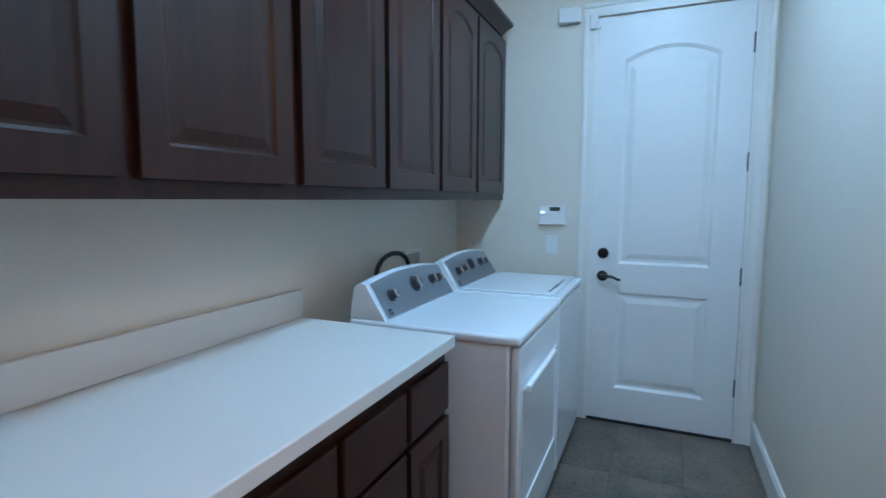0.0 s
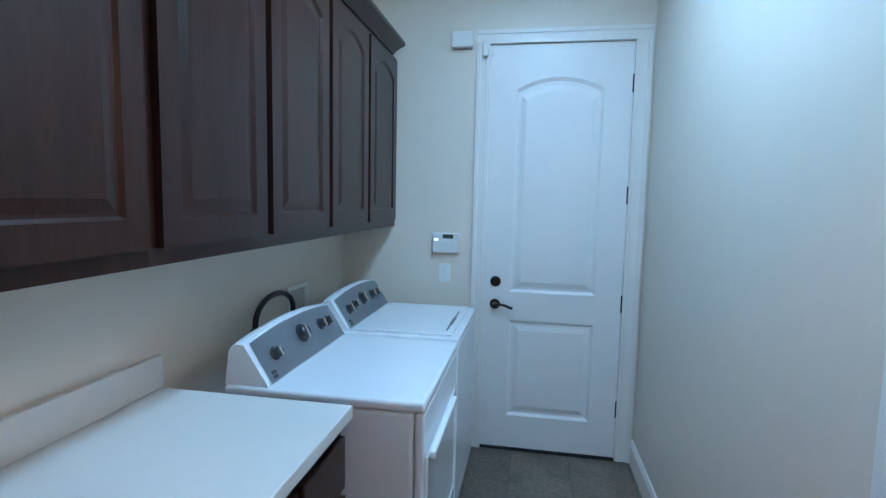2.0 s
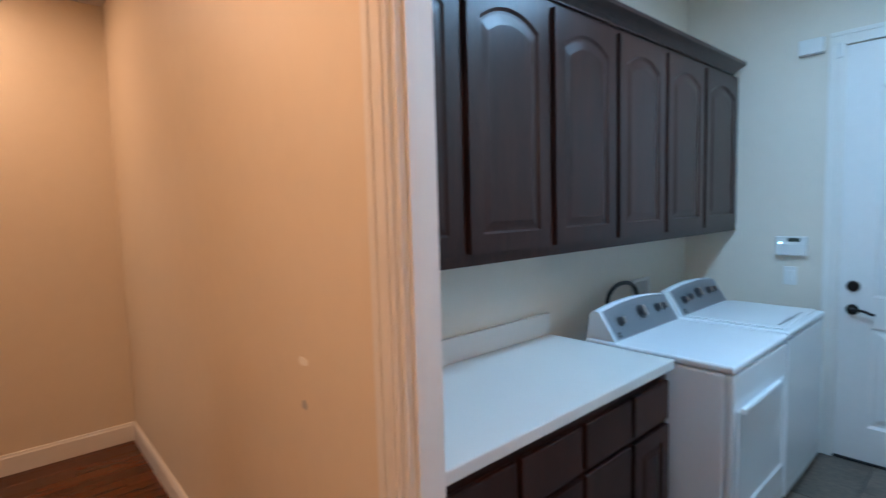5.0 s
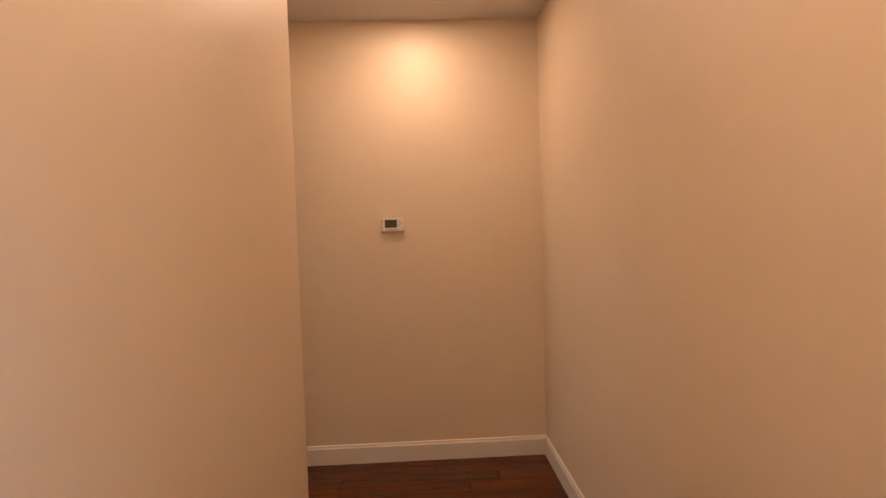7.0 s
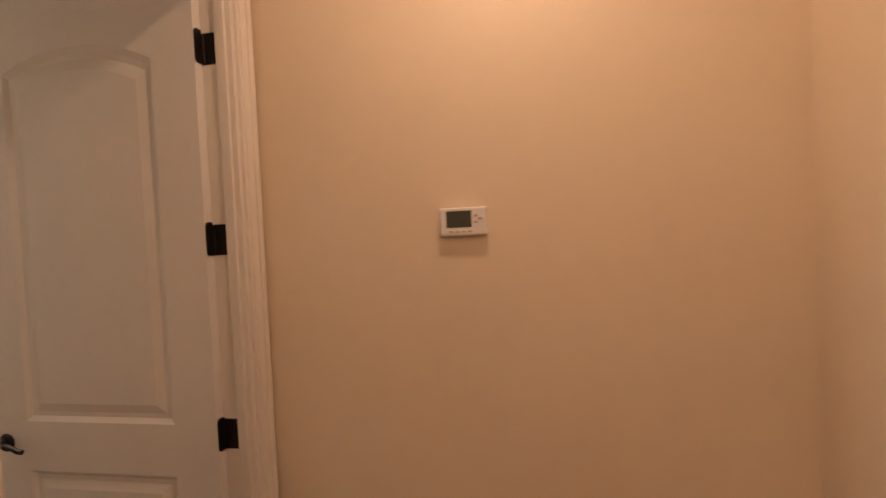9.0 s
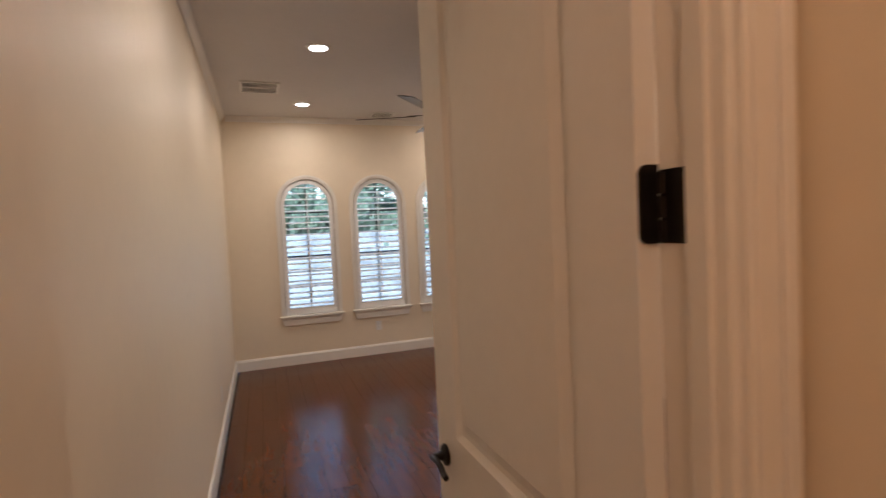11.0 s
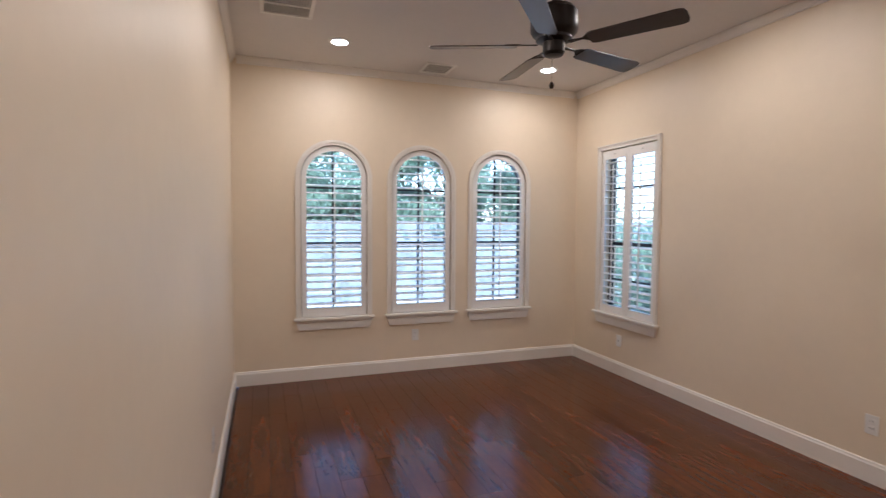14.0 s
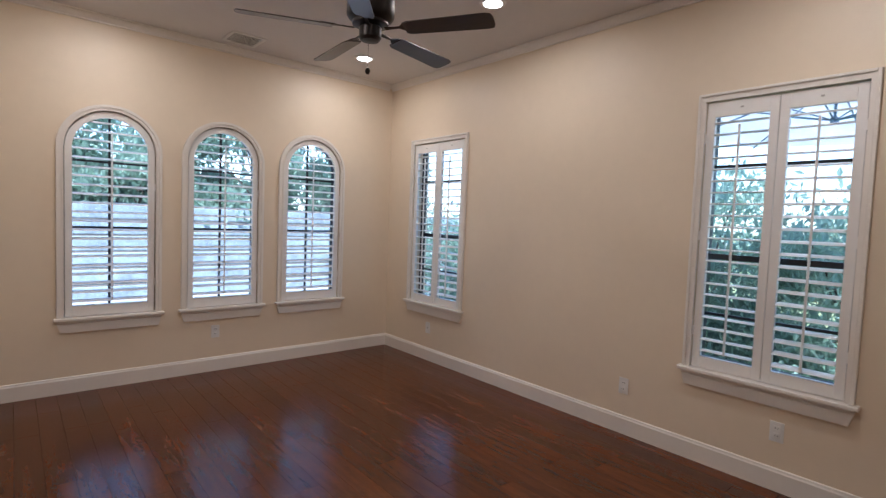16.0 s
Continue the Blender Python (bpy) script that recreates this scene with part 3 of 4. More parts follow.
    p, d = on(0.09, 0.16, 0.0036)
    m = Matrix.Translation(p) @ Matrix((Vector((0, 1, 0)).cross(d), Vector((0, 1, 0)), d)).transposed().to_4x4()
    for i in range(2):
        for j in range(2):
            g = bmesh.ops.create_cube(marks, size=1.0)["verts"]
            for q in g:
                q.co = m @ Vector((q.co.x * 0.012 + (i - 0.5) * 0.015, q.co.y * 0.012 + (j - 0.5) * 0.015, q.co.z * 0.001))
    part("printed_marks", marks, PRINT, con, "dark printed scale marks")["kind"] = "stuff"
    for fx in (0.06, 0.58):
        for fy in (0.06, w - 0.06):
            part("foot", cyl(bmesh.new(), (fx, fy, 0), (fx, fy, 0.03), 0.022, seg=12), RUBBER, a)
    return a


machine("clothes_dryer", 1.928, 2.638, 0.908, "white enamel clothes dryer with silver control panel", [(0.17, 0.5, 0.020), (0.49, 0.56, 0.030), (0.74, 0.55, 0.020), (0.84, 0.55, 0.018)], False)
machine("washing_machine", 2.660, 3.350, 0.912, "white enamel top-loading washing machine with silver control panel", [(0.16, 0.5, 0.020), (0.28, 0.52, 0.018), (0.47, 0.56, 0.028), (0.70, 0.55, 0.020), (0.82, 0.55, 0.018)], True)

ob = thing("laundry_outlet_box", pose(0, 0, 0), "white recessed washer supply box in the wall", "outlet box")
bm = bmesh.new()
for a in ((2.715, 2.935, 1.070, 1.09), (2.715, 2.935, 0.93, 0.95), (2.715, 2.735, 0.95, 1.070), (2.915, 2.935, 0.95, 1.070)):
    box(bm, 0.001, 0.018, *a, 0.002)
part("frame", bm, PLASTIC, ob)
part("back_plate", boxed(0.001, 0.004, 2.735, 2.915, 0.95, 1.070), GREYP, ob)
pts = []
for i in range(15):
    a = math.pi * i / 14
    pts.append((0.055, 2.52 - 0.17 * math.cos(a), 0.985 + 0.115 * math.sin(a) ** 0.8))
pts = [(0.055, 2.20, 0.55), (0.055, 2.25, 0.80), (0.055, 2.33, 0.94)] + pts
hs = thing("water_hose", pose(0, 0, 0), "black rubber hose looping behind the dryer", "hose")
part("hose", tube(bmesh.new(), pts, 0.012, 10), RUBBER, hs, "", True)
part("hose_collar", cyl(bmesh.new(), (0.055, 2.328, 0.935), (0.055, 2.348, 0.98), 0.017, seg=12), KNOBDARK, hs)

ch = thing("door_chime", pose(0.667, FAR_Y, 2.413), "white plastic door chime box on the wall", "chime")
part("cover", boxed(0, 0.124, -0.045, -0.001, 0, 0.088, 0.006, 3), PLASTIC, ch)
part("base", boxed(0.004, 0.120, -0.012, -0.0005, -0.004, 0.0), GREYP, ch)
sn = thing("door_sensor", pose(0.852, FAR_Y - 0.022, 2.36), "small white alarm contact sensor on the door casing", "sensor")
part("cover", boxed(0, 0.032, -0.022, -0.0005, 0, 0.083, 0.004), PLASTIC, sn)
part("magnet", boxed(0.048, 0.058, 0.020, 0.0295, 0.01, 0.03, 0.002), PLASTIC, sn)
pn = thing("alarm_panel", pose(0.571, FAR_Y, 1.212), "white plastic alarm keypad panel with small display", "alarm panel")
part("housing", boxed(0, 0.166, -0.030, -0.0005, 0, 0.12, 0.006, 3), PLASTIC, pn)
part("display", boxed(0.066, 0.130, -0.0325, -0.029, 0.088, 0.112), SCREEN, pn)
part("flap", boxed(0.006, 0.160, -0.034, -0.0295, 0.004, 0.074, 0.003), PLASTIC, pn)
part("status_light", boxed(0.018, 0.034, -0.0325, -0.0295, 0.078, 0.083), BLUELED, pn)


def plate(name, m, label, kind):
    p = thing(name, m, label, "switch" if kind == "switch" else "outlet", "" if kind == "switch" else "wall outlets")
    part("cover_plate", boxed(-0.036, 0.036, -0.006, -0.0005, -0.058, 0.058, 0.0025), PLASTIC, p)
    if kind == "switch":
        part("rocker", boxed(-0.017, 0.017, -0.011, -0.0055, -0.034, 0.034, 0.002), PLASTIC, p)
    elif kind == "outlet":
        for dz in (-0.021, 0.021):
            r = part("socket", boxed(-0.017, 0.017, -0.0085, -0.0055, dz - 0.014, dz + 0.014, 0.002), PLASTIC, p)
            bm = boxed(-0.008, -0.005, -0.0090, -0.0080, dz - 0.004, dz + 0.005)
            box(bm, 0.005, 0.008, -0.0090, -0.0080, dz - 0.004, dz + 0.005)
            part("slots", bm, KNOBDARK, r)
    else:
        part("jack", boxed(-0.008, 0.008, -0.010, -0.0055, -0.008, 0.008, 0.002), GREYP, p)
    return p


plate("light_switch", pose(0.648, FAR_Y, 1.085), "white rocker light switch below the alarm panel", "switch")
lf = thing("laundry_ceiling_light", pose(1.2, 1.9, CEIL), "long white flush ceiling light", "ceiling light")
part("tray", boxed(-0.18, 0.18, -0.64, 0.64, -0.03, -0.001, 0.005), PLASTIC, lf)
part("diffuser", boxed(-0.15, 0.15, -0.6, 0.6, -0.075, -0.031, 0.01), LEDCOOL, lf)

# ---- hall ----
th = thing("thermostat", pose(END_X, -0.59, 1.61, 0, 0, 90), "white wall thermostat with dark display", "thermostat")
part("housing", boxed(-0.075, 0.075, -0.028, -0.0005, -0.045, 0.045, 0.007, 3), PLASTIC, th)
part("display", boxed(-0.052, 0.028, -0.0295, -0.0275, -0.018, 0.034), SCREEN, th)
for k, (dx, dz) in enumerate(((0.042, 0.018), (0.056, 0.008), (0.042, -0.002))):
    part("button", boxed(dx - 0.006, dx + 0.006, -0.0315, -0.0275, dz - 0.004, dz + 0.004, 0.0015), GREYP, th)
for k in range(4):
    part("button", boxed(-0.045 + k * 0.02, -0.031 + k * 0.02, -0.0305, -0.0275, -0.034, -0.028, 0.001), GREYP, th)
bm = bmesh.new()
extrude(bm, [(-0.024, -0.008), (0.0, -0.013), (0.026, -0.006), (0.027, 0.008), (0.0, 0.013), (-0.022, 0.010)], -0.0015, 0.0)
ob = tagged(finish("wall_patch", bm, PATCH), "pale rough spackle patch on the hall wall", "wall patch")
ob.matrix_basis = pose(0.234, HALL_Y - 0.0005, 1.143)
bm = bmesh.new()
extrude(bm, [(-0.016, -0.012), (0.012, -0.014), (0.017, 0.004), (0.003, 0.016), (-0.012, 0.010)], -0.001, 0.0)
ob = tagged(finish("wall_patch", bm, GREYP), "small dull scuff mark on the hall wall", "wall mark")
ob.matrix_basis = pose(0.230, HALL_Y - 0.0005, 1.014)


def can_light(x, y, mat, label, group):
    c = thing("recessed_light", pose(x, y, CEIL), label, "ceiling light", group)
    bm = lathe(bmesh.new(), [(0.062, -0.006), (0.068, -0.010), (0.088, -0.006), (0.092, -0.001), (0.066, -0.0012)], 28)
    part("trim_ring", bm, PLASTIC, c, "white trim ring", True)
    part("lens", cyl(bmesh.new(), (0, 0, -0.0105), (0, 0, -0.0008), 0.064, seg=28), mat, c, "glowing round lens")


for x, y in HALL_CANS:
    can_light(x, y, LEDHALL, "round recessed warm ceiling light, lit", "hall recessed lights")
for x, y in BED_CANS:
    can_light(x, y, LED, "round recessed white ceiling light, lit; north pair added unseen", "bedroom recessed lights")


# ---- bedroom ----
def arch_u(bm, hi, ho, z0, spring, y0, y1, n=20):
    """An upside-down U between half widths hi and ho, round above spring."""
    def pts(h):
        return [(-h, z0)] + [(-h * math.cos(math.pi * i / n), spring + h * math.sin(math.pi * i / n)) for i in range(n + 1)] + [(h, z0)]
    a, b = pts(hi), pts(ho)
    va = [[bm.verts.new((x, y, z)) for x, z in a] for y in (y0, y1)]
    vb = [[bm.verts.new((x, y, z)) for x, z in b] for y in (y0, y1)]
    for i in range(len(a) - 1):
        for f in ((va[0][i], va[0][i + 1], vb[0][i + 1], vb[0][i]), (va[1][i], va[1][i + 1], vb[1][i + 1], vb[1][i]),
                  (va[0][i], va[0][i + 1], va[1][i + 1], va[1][i]), (vb[0][i], vb[0][i + 1], vb[1][i + 1], vb[1][i])):
            bm.faces.new(f)
    for k in (0, -1):
        bm.faces.new((va[0][k], vb[0][k], vb[1][k], va[1][k]))
    return bm


def slat_bm(half, tilt, w=0.064, t=0.011):
    bm = bmesh.new()
    sec = [(-w / 2, 0), (-w / 4, t / 2), (w / 4, t / 2), (w / 2, 0), (w / 4, -t / 2), (-w / 4, -t / 2)]
    c, s = math.cos(tilt), math.sin(tilt)
    a = [bm.verts.new((-half, y * c - z * s, y * s + z * c)) for y, z in sec]
    b = [bm.verts.new((half, y * c - z * s, y * s + z * c)) for y, z in sec]
    bm.faces.new(a)
    bm.faces.new(b)
    for i in range(6):
        bm.faces.new((a[i], a[(i + 1) % 6], b[(i + 1) % 6], b[i]))
    return bm


def louvres(parent, cx, half, z0, z1, spring, tilt, y=0.02):
    n = int(round((z1 - z0) / 0.072))
    step = (z1 - z0) / n
    shared = None
    for i in range(n):
        z = z0 + (i + 0.5) * step
        h = half
        if spring and z > spring:
            h = math.sqrt(max(0.0, half * half - (z - spring) ** 2))
            if h < 0.04:
                continue
        if h == half and shared is not None:
            ob = new("slat", shared)
            ob.parent = parent
        else:
            ob = part("slat", slat_bm(h - 0.002, tilt), SHUTTER, parent)
            if h == half:
                shared = ob.data
        ob.location = (cx, y, z)
    top = z1 - (0.06 if not spring else 0.10)
    part("tilt_rod", boxed(cx - 0.006, cx + 0.006, y - 0.044, y - 0.033, z0 + 0.03, top, 0.002), SHUTTER, parent)


def sash(parent, hw, z0, top, spring, meet, bars_v, bars_h, y0=0.11):
    bm = bmesh.new()
    if spring:
        arch_u(bm, hw - 0.022, hw, z0, spring, y0, y0 + 0.05)
    else:
        box(bm, -hw, -hw + 0.022, y0, y0 + 0.05, z0, top)
        box(bm, hw - 0.022, hw, y0, y0 + 0.05, z0, top)
        box(bm, -hw + 0.022, hw - 0.022, y0, y0 + 0.05, top - 0.03, top)
    box(bm, -hw + 0.022, hw - 0.022, y0, y0 + 0.05, z0, z0 + 0.05)
    part("window_frame", bm, WINFRAME, parent, "dark bronze window frame")
    part("meeting_rail", boxed(-hw + 0.023, hw - 0.023, y0 - 0.006, y0 + 0.044, meet - 0.017, meet + 0.017), WINFRAME, parent)
    for x in bars_v:
        tp = spring + math.sqrt((hw - 0.022) ** 2 - x * x) if spring else top - 0.031
        part("muntin", boxed(x - 0.008, x + 0.008, y0 + 0.012, y0 + 0.032, z0 + 0.05, tp), WINFRAME, parent)
    for z in bars_h:
        part("muntin", boxed(-hw + 0.023, hw - 0.023, y0 + 0.010, y0 + 0.034, z - 0.008, z + 0.008), WINFRAME, parent)
    if spring:
        g = extrude(bmesh.new(), outline(-hw + 0.01, hw - 0.01, z0 + 0.01, spring, hw - 0.01), y0 + 0.020, y0 + 0.024)
    else:
        g = boxed(-hw + 0.01, hw - 0.01, y0 + 0.020, y0 + 0.024, z0 + 0.01, top - 0.01)
    gl = part("pane", g, GLASS, parent, "clear window glass")
    gl.visible_shadow = False


def sill(parent, hw):
    part("window_sill", boxed(-hw - 0.022, hw + 0.022, -0.055, 0.10, 0.572, 0.596, 0.006, 3), TRIM, parent, "white projecting sill")
    bm = bmesh.new()
    extrude(bm, [(-hw - 0.004, 0.572), (hw + 0.004, 0.572), (hw + 0.004, 0.56), (hw - 0.02, 0.480), (-hw + 0.02, 0.480), (-hw - 0.004, 0.56)], -0.022, -0.0005)
    box(bm, -hw + 0.0, hw - 0.0, -0.034, -0.018, 0.552, 0.5715, 0.004)
    part("apron", bm, TRIM, parent, "white moulded apron")


def arched_window(cx):
    w = thing("window", pose(cx, BED_S, 0, 0, 0, 180), "arched window with white plantation shutter, slats open", "window", "arched shuttered windows")
    bm = arch_u(bmesh.new(), 0.312, 0.360, 0.596, SPRING, -0.016, -0.0005)
    arch_u(bm, 0.336, 0.358, 0.596, SPRING, -0.026, -0.0155)
    arch_u(bm, 0.314, 0.322, 0.596, SPRING, -0.021, -0.0155)
    part("casing", bm, TRIM, w, "white arched moulded casing")
    sh = part("shutter_frame", arch_u(bmesh.new(), 0.258, 0.304, 0.60, SPRING, 0.002, 0.034), SHUTTER, w, "white arched shutter frame")
    part("bottom_rail", boxed(-0.2578, 0.2578, 0.002, 0.034, 0.60, 0.682, 0.002), SHUTTER, sh)
    part("gap", arch_u(bmesh.new(), 0.3045, 0.3115, 0.60, SPRING, 0.020, 0.06), GREYP, w)
    louvres(sh, 0, 0.257, 0.685, 2.165, SPRING, radians(15))
    sash(w, HS - 0.002, 0.60, WTOP, SPRING, 1.29, (0.0,), (1.83,))
    part("sash_bar", boxed(-0.27, 0.27, 0.108, 0.14, 0.652, 0.668), WINFRAME, w)
    sill(w, 0.356)
    for z in (0.82, 1.62):
        part("hinge", cyl(bmesh.new(), (0.308, 0.0, z), (0.308, 0.0, z + 0.06), 0.004, seg=8), SHUTTER, w)


def pair_window(cy):
    w = thing("window", pose(BED_W, cy, 0, 0, 0, 90), "tall window with a pair of white plantation shutters, slats open", "window", "rectangular shuttered windows")
    bm = boxed(-0.44, -0.396, -0.016, -0.0005, 0.596, 2.303)
    box(bm, 0.396, 0.44, -0.016, -0.0005, 0.596, 2.303)
    box(bm, -0.396, 0.396, -0.016, -0.0005, 2.256, 2.303)
    for a in ((-0.44, -0.422, 0.596, 2.303), (0.422, 0.44, 0.596, 2.303), (-0.422, 0.422, 2.287, 2.303)):
        box(bm, a[0], a[1], -0.026, -0.0155, a[2], a[3], 0.003)
    part("casing", bm, TRIM, w, "white moulded casing")
    for s in (-1, 1):
        cx = s * 0.1965
        bm = boxed(cx - 0.1945, cx - 0.148, 0.002, 0.034, 0.60, 2.25, 0.002)
        box(bm, cx + 0.148, cx + 0.1945, 0.002, 0.034, 0.60, 2.25, 0.002)
        box(bm, cx - 0.148, cx + 0.148, 0.002, 0.034, 0.60, 0.672, 0.002)
        box(bm, cx - 0.148, cx + 0.148, 0.002, 0.034, 2.16, 2.25, 0.002)
        sh = part("shutter", bm, SHUTTER, w, "white louvred shutter panel")
        louvres(sh, cx, 0.147, 0.675, 2.158, None, radians(14 if s > 0 else 3))
        part("magnet_catch", boxed(cx - 0.008, cx + 0.008, -0.002, 0.003, 2.20, 2.21), GREYP, sh)
        for z in (0.80, 1.40, 2.0):
            part("hinge", boxed(s * 0.393 - 0.004, s * 0.393 + 0.004, -0.003, 0.003, z, z + 0.06), SHUTTER, sh)
    sash(w, HW - 0.002, 0.60, 2.258, None, 1.30, (), (1.87, 0.93))
    sill(w, 0.44)


for c in WIN_S:
    arched_window(c)
for c in WIN_W:
    pair_window(c)

plate("wall_outlet", pose(-3.196, BED_S, 0.365, 0, 0, 180), "white duplex outlet under the arched windows", "outlet")
plate("wall_outlet", pose(BED_W, -4.145, 0.341, 0, 0, 90), "white duplex outlet on the cream wall", "outlet")
plate("wall_outlet", pose(BED_W, -3.198, 0.337, 0, 0, 90), "white duplex outlet below the shuttered window", "outlet")
plate("cable_jack", pose(BED_W, -6.370, 0.34, 0, 0, 90), "white cable jack plate on the cream wall", "jack")
plate("wall_outlet", pose(BED_E, -5.100, 0.36, 0, 0, -90), "white duplex outlet on the long plain wall", "outlet")


def vent(x0, x1, y0, y1, label, along):
    v = thing("ceiling_vent", pose((x0 + x1) / 2, (y0 + y1) / 2, CEIL), label, "vent", "ceiling vents")
    w, d = (x1 - x0) / 2, (y1 - y0) / 2
    bm = bmesh.new()
    for a in ((-w, w, -d, -d + 0.028), (-w, w, d - 0.028, d), (-w, -w + 0.028, -d + 0.028, d - 0.028), (w - 0.028, w, -d + 0.028, d - 0.028)):
        box(bm, *a, -0.010, -0.0005, 0.002)
    if along:
        box(bm, -w + 0.028, w - 0.028, -0.006, 0.006, -0.010, -0.0005)
    part("frame", bm, PLASTIC, v, "white vent frame")
    # flat near-black sheet gives the slats' gaps their shade
    part("shade_backing", boxed(-w + 0.028, w - 0.028, -d + 0.028, d - 0.028, -0.0015, -0.0006), GAPSHADE, v)
    n = 17 if along else 11
    for i in range(n):
        if along:
            x = -w + 0.03 + (2 * w - 0.06) * (i + 0.5) / n
            for s in (-1, 1):
                y = s * d / 2
                bm = bmesh.new()
                extrude(bm, [(x - 0.004, -0.010), (x - 0.001, -0.010), (x + 0.004, -0.002), (x + 0.001, -0.002)], y - d / 2 + 0.018, y + d / 2 - 0.018)
                part("slat", bm, PLASTIC, v)
        else:
            y = -d + 0.03 + (2 * d - 0.06) * (i + 0.5) / n
            bm = bmesh.new()
            extrude(bm, [(-w + 0.03, -0.010), (w - 0.03, -0.010), (w - 0.03, -0.0085), (-w + 0.03, -0.0085)], y - 0.0035, y + 0.0035)
            part("slat", bm, PLASTIC, v)


vent(-2.095, -1.745, -6.07, -5.70, "white rectangular ceiling vent grille with two banks", True)
vent(-3.455, -3.17, -7.00, -6.70, "white ceiling vent with horizontal slats", False)

FAN = (-3.30, -4.785)
BZ = 2.47 - CEIL
fan = thing("ceiling_fan", pose(*FAN, CEIL + 0.03), "dark bronze five-blade ceiling fan, at rest", "ceiling fan")
part("canopy", lathe(bmesh.new(), [(0.070, -0.001), (0.070, -0.02), (0.062, -0.045), (0.035, -0.072), (0.016, -0.08)], 28), BRONZE, fan, "", True)
part("downrod", cyl(bmesh.new(), (0, 0, -0.26), (0, 0, -0.07), 0.013, seg=14), BRONZE, fan, "", True)
part("motor", lathe(bmesh.new(), [(0.03, -0.25), (0.06, -0.265), (0.105, -0.285), (0.128, -0.31), (0.132, -0.36), (0.132, -0.41), (0.12, -0.43), (0.10, -0.445), (0.10, -0.46), (0.06, -0.47)], 36), BRONZE, fan, "dark bronze motor housing", True)
part("switch_housing", lathe(bmesh.new(), [(0.055, -0.468), (0.062, -0.475), (0.062, -0.53), (0.05, -0.545), (0.02, -0.55)], 28), BRONZE, fan, "", True)
for k in range(5):
    ang = -22.5 + 72 * k
    arm = bmesh.new()
    extrude(arm, [(0.09, -0.012), (0.17, -0.006), (0.20, -0.03), (0.27, -0.03), (0.28, 0.0), (0.27, 0.03), (0.20, 0.03), (0.17, 0.006), (0.09, 0.012)], -0.003, 0.003)
    arm.transform(Matrix.Rotation(radians(-90), 4, "X"))
    arm.transform(Matrix.Rotation(radians(-12), 4, "X"))
    ao = part("blade_arm", arm, BRONZE, fan, "dark bronze blade bracket")
    ao.matrix_basis = pose(0, 0, BZ, 0, 0, ang)
    bl = bmesh.new()
    extrude(bl, [(0.205, -0.045), (0.23, -0.056), (0.66, -0.066), (0.69, -0.058), (0.70, -0.03), (0.70, 0.03), (0.69, 0.058), (0.66, 0.066), (0.23, 0.056), (0.205, 0.045)], 0.0035, 0.0095)
    bl.transform(Matrix.Rotation(radians(-90), 4, "X"))
    bl.transform(Matrix.Rotation(radians(-12), 4, "X"))
    bo = part("blade", bl, BLADE, fan, "dark walnut blade")
    bo.matrix_basis = pose(0, 0, BZ, 0, 0, ang)
chain = cyl(bmesh.new(), (-0.02, -0.05, -0.68), (-0.02, -0.05, -0.52), 0.0016, seg=6)
part("pull_chain", chain, CHROME, fan, "thin metal pull chain")
part("pull_knob", lathe(bmesh.new(), [(0.004, -0.675), (0.013, -0.685), (0.015, -0.697), (0.008, -0.712)], 12, Matrix.Translation((-0.02, -0.05, 0))), BRONZE, fan, "small dark wooden bob", True)


# ---- outdoors ----
structure("ground", boxed(-400, 400, -400, 400, -0.60, -0.25), GRASS, "lawn ground around the house", "ground")
# stepped courses made up for the sloping, terraced ground; no wall stands there
gw = thing("terrace_stand_in", pose(0, 0, 0), "pale stepped stone courses in place of the terraced slope behind the patio", "garden wall")
for k in range(6):
    part("course", boxed(-16, 8, -14.2, -13.2 - 0.11 * k, -0.25 + 0.3 * k, 0.03 + 0.3 * k, 0.025), STONE, gw)
    part("joint", boxed(-16, 8, -14.2, -13.25 - 0.11 * k, 0.03 + 0.3 * k, 0.05 + 0.3 * k), BARK, gw)
tagged(finish("patio", boxed(-12, 6, -13.2, BED_S - 0.2, -0.25, -0.20), PATIO), "pale concrete patio outside the windows", "patio")


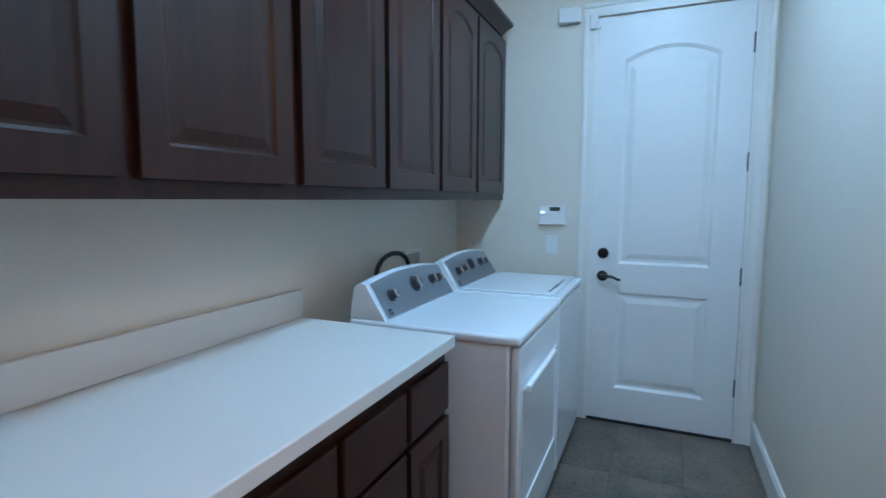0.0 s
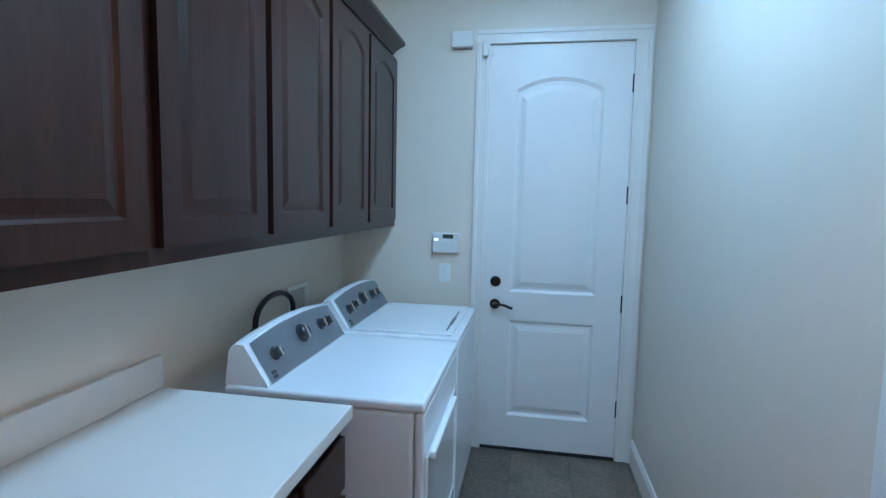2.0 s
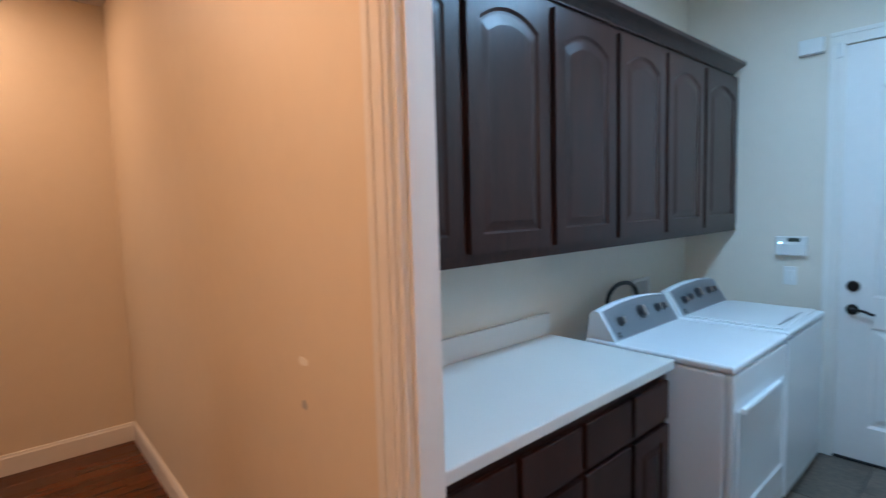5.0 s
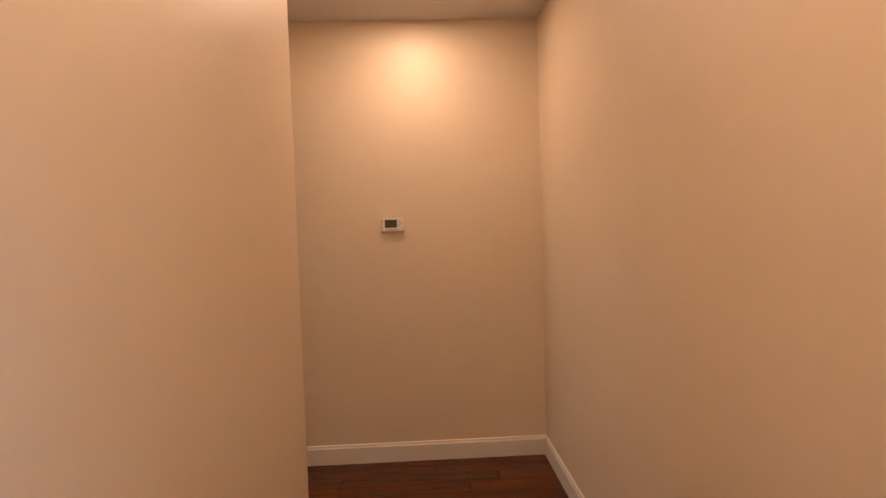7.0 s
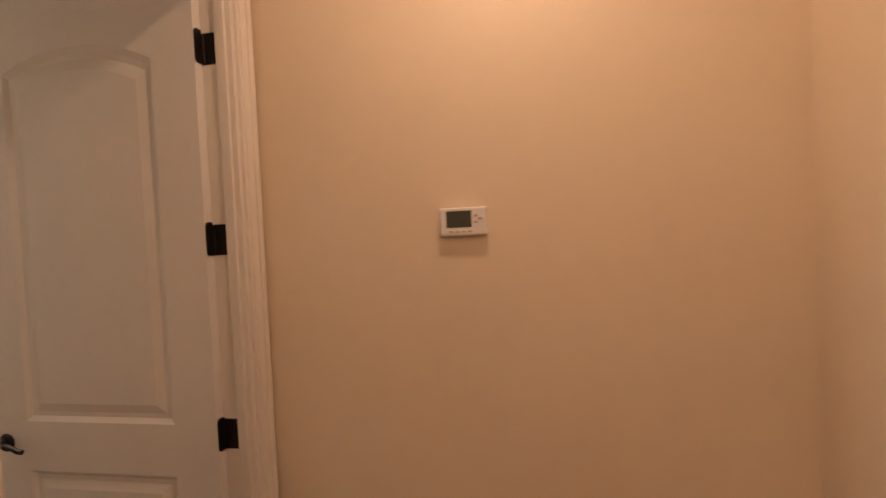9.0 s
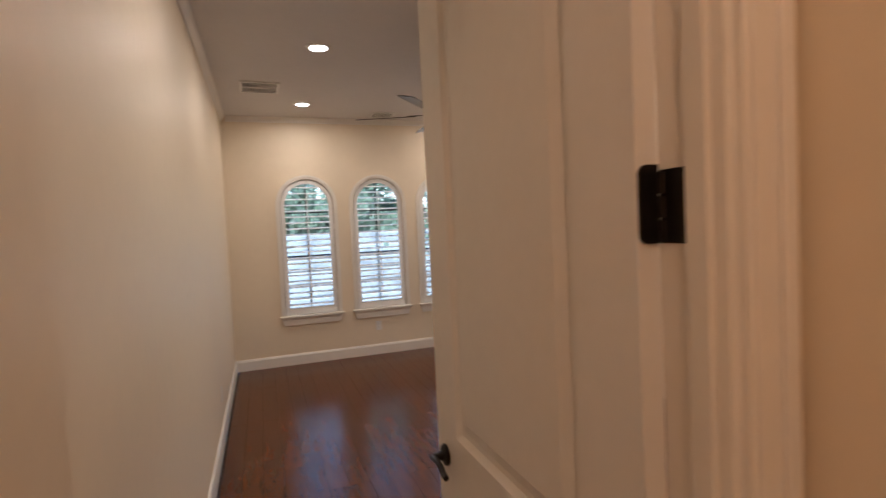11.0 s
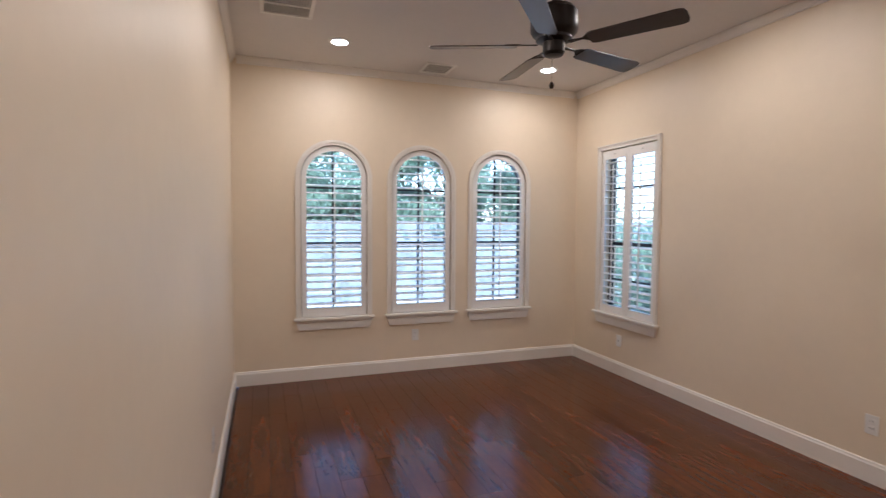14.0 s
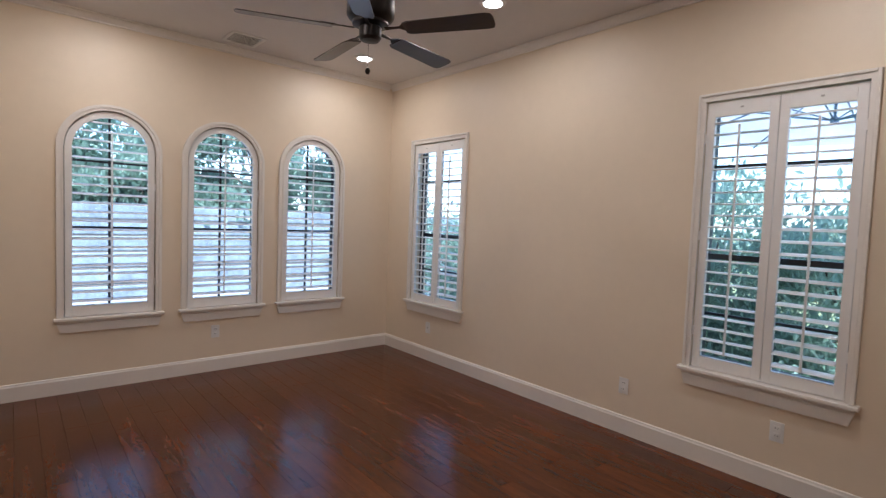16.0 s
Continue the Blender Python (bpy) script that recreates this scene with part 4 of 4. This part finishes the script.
def leafy(name, base, size, count, seed, label, trunk=0.0):
    """A bush or tree: branching limbs under many small leaves in uneven clumps."""
    rng = random.Random(seed)
    t = thing(name, pose(*base), label, "tree" if trunk else "hedge")
    sx, sy, sz = size
    limbs = bmesh.new()
    clumps = []
    for i in range(46):
        a, r = rng.uniform(0, 6.283), math.sqrt(rng.random())
        clumps.append((Vector((r * math.cos(a) * sx, r * math.sin(a) * sy, trunk + rng.uniform(0.08, 1) * sz * (1 - 0.35 * r * r))), rng.uniform(0.22, 0.5)))
    top = Vector((0, 0, trunk + sz * 0.3))
    cyl(limbs, (0, 0, -0.05), top, 0.09 if trunk else 0.05, 0.04, 8)
    for c, _ in clumps[::3]:
        cyl(limbs, top * rng.uniform(0.5, 1), c, 0.025, 0.008, 5)
    part("trunk", limbs, BARK, t, "grey-brown trunk and limbs")
    vs, fs = [], []
    for i in range(count):
        c, r = rng.choice(clumps)
        p = c + Vector((rng.gauss(0, r * 0.6), rng.gauss(0, r * 0.6), rng.gauss(0, r * 0.5)))
        p.z = max(p.z, 0.02)
        e = Euler((rng.uniform(0, 6.28), rng.uniform(0, 6.28), rng.uniform(0, 6.28))).to_matrix()
        s = rng.uniform(0.035, 0.075) * (1.5 if trunk else 1.0)
        k = len(vs)
        for q in ((-s, 0, 0), (0, -s * 0.45, 0.2 * s), (s, 0, 0), (0, s * 0.45, 0.2 * s)):
            vs.append(p + e @ Vector(q))
        fs.append((k, k + 1, k + 2, k + 3))
    me = bpy.data.meshes.new("crown")
    me.from_pydata(vs, [], fs)
    me.materials.append(LEAF)
    co = new("crown", me)
    co.parent = t
    return t


for i, (x, y) in enumerate(((-9.5, -15.2), (-6.6, -15.0), (-3.9, -15.4), (-1.2, -15.1), (1.6, -15.3))):
    leafy("tree", (x, y, -0.3), (2.0, 1.3, 4.6), 15000, 10 + i, "green leafy tree behind the stepped stone courses", 0.9)
for i, (x, y) in enumerate(((-8.6, -1.6), (-8.4, -3.4), (-8.7, -5.2), (-8.5, -7.0), (-8.6, -8.8), (-8.2, -10.8))):
    leafy("hedge_bush", (x, y, -0.26), (0.9, 1.15, 2.35), 9000, 40 + i, "dense green hedge bush outside the window")

um = thing("patio_umbrella", pose(-6.9, -3.45, -0.255), "pale canvas cantilever patio umbrella with blue-grey ribs, open", "umbrella")
part("pole", cyl(bmesh.new(), (0, 1.75, 0.05), (0, 1.75, 3.2), 0.03, seg=12), STEELBLUE, um, "blue-grey side pole")
part("arm", tube(bmesh.new(), [(0, 1.78, 3.0), (0, 1.2, 3.2), (0, 0.5, 3.24), (0, 0, 3.16), (0, 0, 3.0)], 0.02, 10), STEELBLUE, um, "curved blue-grey arm", True)
part("hub", lathe(bmesh.new(), [(0.015, 2.62), (0.032, 2.64), (0.032, 2.67), (0.012, 2.69), (0.012, 2.98)], 16), STEELBLUE, um, "blue-grey rib hub", True)
part("base", lathe(bmesh.new(), [(0.30, 0), (0.30, 0.05), (0.08, 0.08), (0.04, 0.1)], 24, Matrix.Translation((0, 1.75, 0))), STEELBLUE, um)
bm = bmesh.new()
apex = bm.verts.new((0, 0, 3.0))
rim = [bm.verts.new((1.25 * math.cos(radians(45 * i)), 1.25 * math.sin(radians(45 * i)), 2.62)) for i in range(8)]
for i in range(8):
    bm.faces.new((apex, rim[i], rim[(i + 1) % 8]))
bmesh.ops.solidify(bm, geom=bm.faces[:], thickness=0.004)
part("canopy", bm, CANVAS, um, "pale canvas canopy")
for i in range(8):
    a = radians(45 * i)
    part("rib", cyl(bmesh.new(), (0.02 * math.cos(a), 0.02 * math.sin(a), 2.98), (1.24 * math.cos(a), 1.24 * math.sin(a), 2.61), 0.007, seg=6), STEELBLUE, um)
    part("strut", cyl(bmesh.new(), (0.03 * math.cos(a), 0.03 * math.sin(a), 2.66), (0.6 * math.cos(a), 0.6 * math.sin(a), 2.80), 0.006, seg=6), STEELBLUE, um)

# ---- floor pieces ----
rng = random.Random(5)
PW = 0.127


def plank_bm(w, length):
    bm = boxed(-w / 2 + 0.0005, w / 2 - 0.0005, 0.0005, length - 0.0005, -0.012, 0.0)
    bmesh.ops.bevel(bm, geom=[e for e in bm.edges if all(v.co.z > -0.001 for v in e.verts)], offset=0.0012, segments=1, affect="EDGES")
    return bm


shared = {}


def plank(x, y0, y1, w=PW):
    key = (round(y1 - y0, 2), round(w, 3))
    if key not in shared:
        ob = finish("plank", plank_bm(w, y1 - y0), PLANK)
        shared[key] = ob.data
    else:
        ob = new("plank", shared[key])
    ob.parent = subfloor
    ob.location = (x, y0, 0)


x = BED_W + PW / 2
rest = []
while x < EAST_X:
    if x < BED_E:
        lo, hi = BED_S, (BED_Y + 0.06 if x < END_X else LAU_Y - 0.05)
    elif x < ALC_X:
        lo, hi = BED_Y, LAU_Y - 0.05
    else:
        lo, hi = SOUTH_Y, LAU_Y - 0.05
    y = lo
    first = rng.choice((0.4, 0.6, 0.8, 1.0))
    while y < hi - 0.01:
        step = first or rng.choice((0.8, 1.0, 1.2, 1.2))
        first = None
        e = min(hi, y + step)
        if hi - e < 0.2:
            e = hi
        if x < ALC_X:
            plank(x, y, e)
        else:
            rest.append((x, y, e))
        y = e
    x += PW
bm = bmesh.new()
for x, a, b in rest:
    box(bm, x - PW / 2 + 0.0012, x + PW / 2 - 0.0012, a + 0.0012, b - 0.0012, -0.012, 0)
ob = part("planks", bm, PLANK, subfloor)
ob["kind"] = "stuff"
TX, TY = 0.338, 0.62
bmx = boxed(0.002, TX - 0.002, 0.002, TY - 0.002, -0.006, 0.0)
bmesh.ops.bevel(bmx, geom=[e for e in bmx.edges if all(v.co.z > -0.001 for v in e.verts)], offset=0.002, segments=1, affect="EDGES")
tile_ob = finish("tile", bmx, TILE)
tile_ob.parent = tilebed
tile_ob.location = (1.09, FAR_Y - TY, 0)
for i in range(-4, 3):
    for j in range(0, 6):
        if i == 0 and j == 0:
            continue
        x = 1.09 + i * TX
        yy = FAR_Y - TY * (j + 1)
        if yy + TY < LAU_Y or x > LAU_X:
            continue
        o = new("tile", tile_ob.data)
        o.parent = tilebed
        o.location = (x, yy, 0)
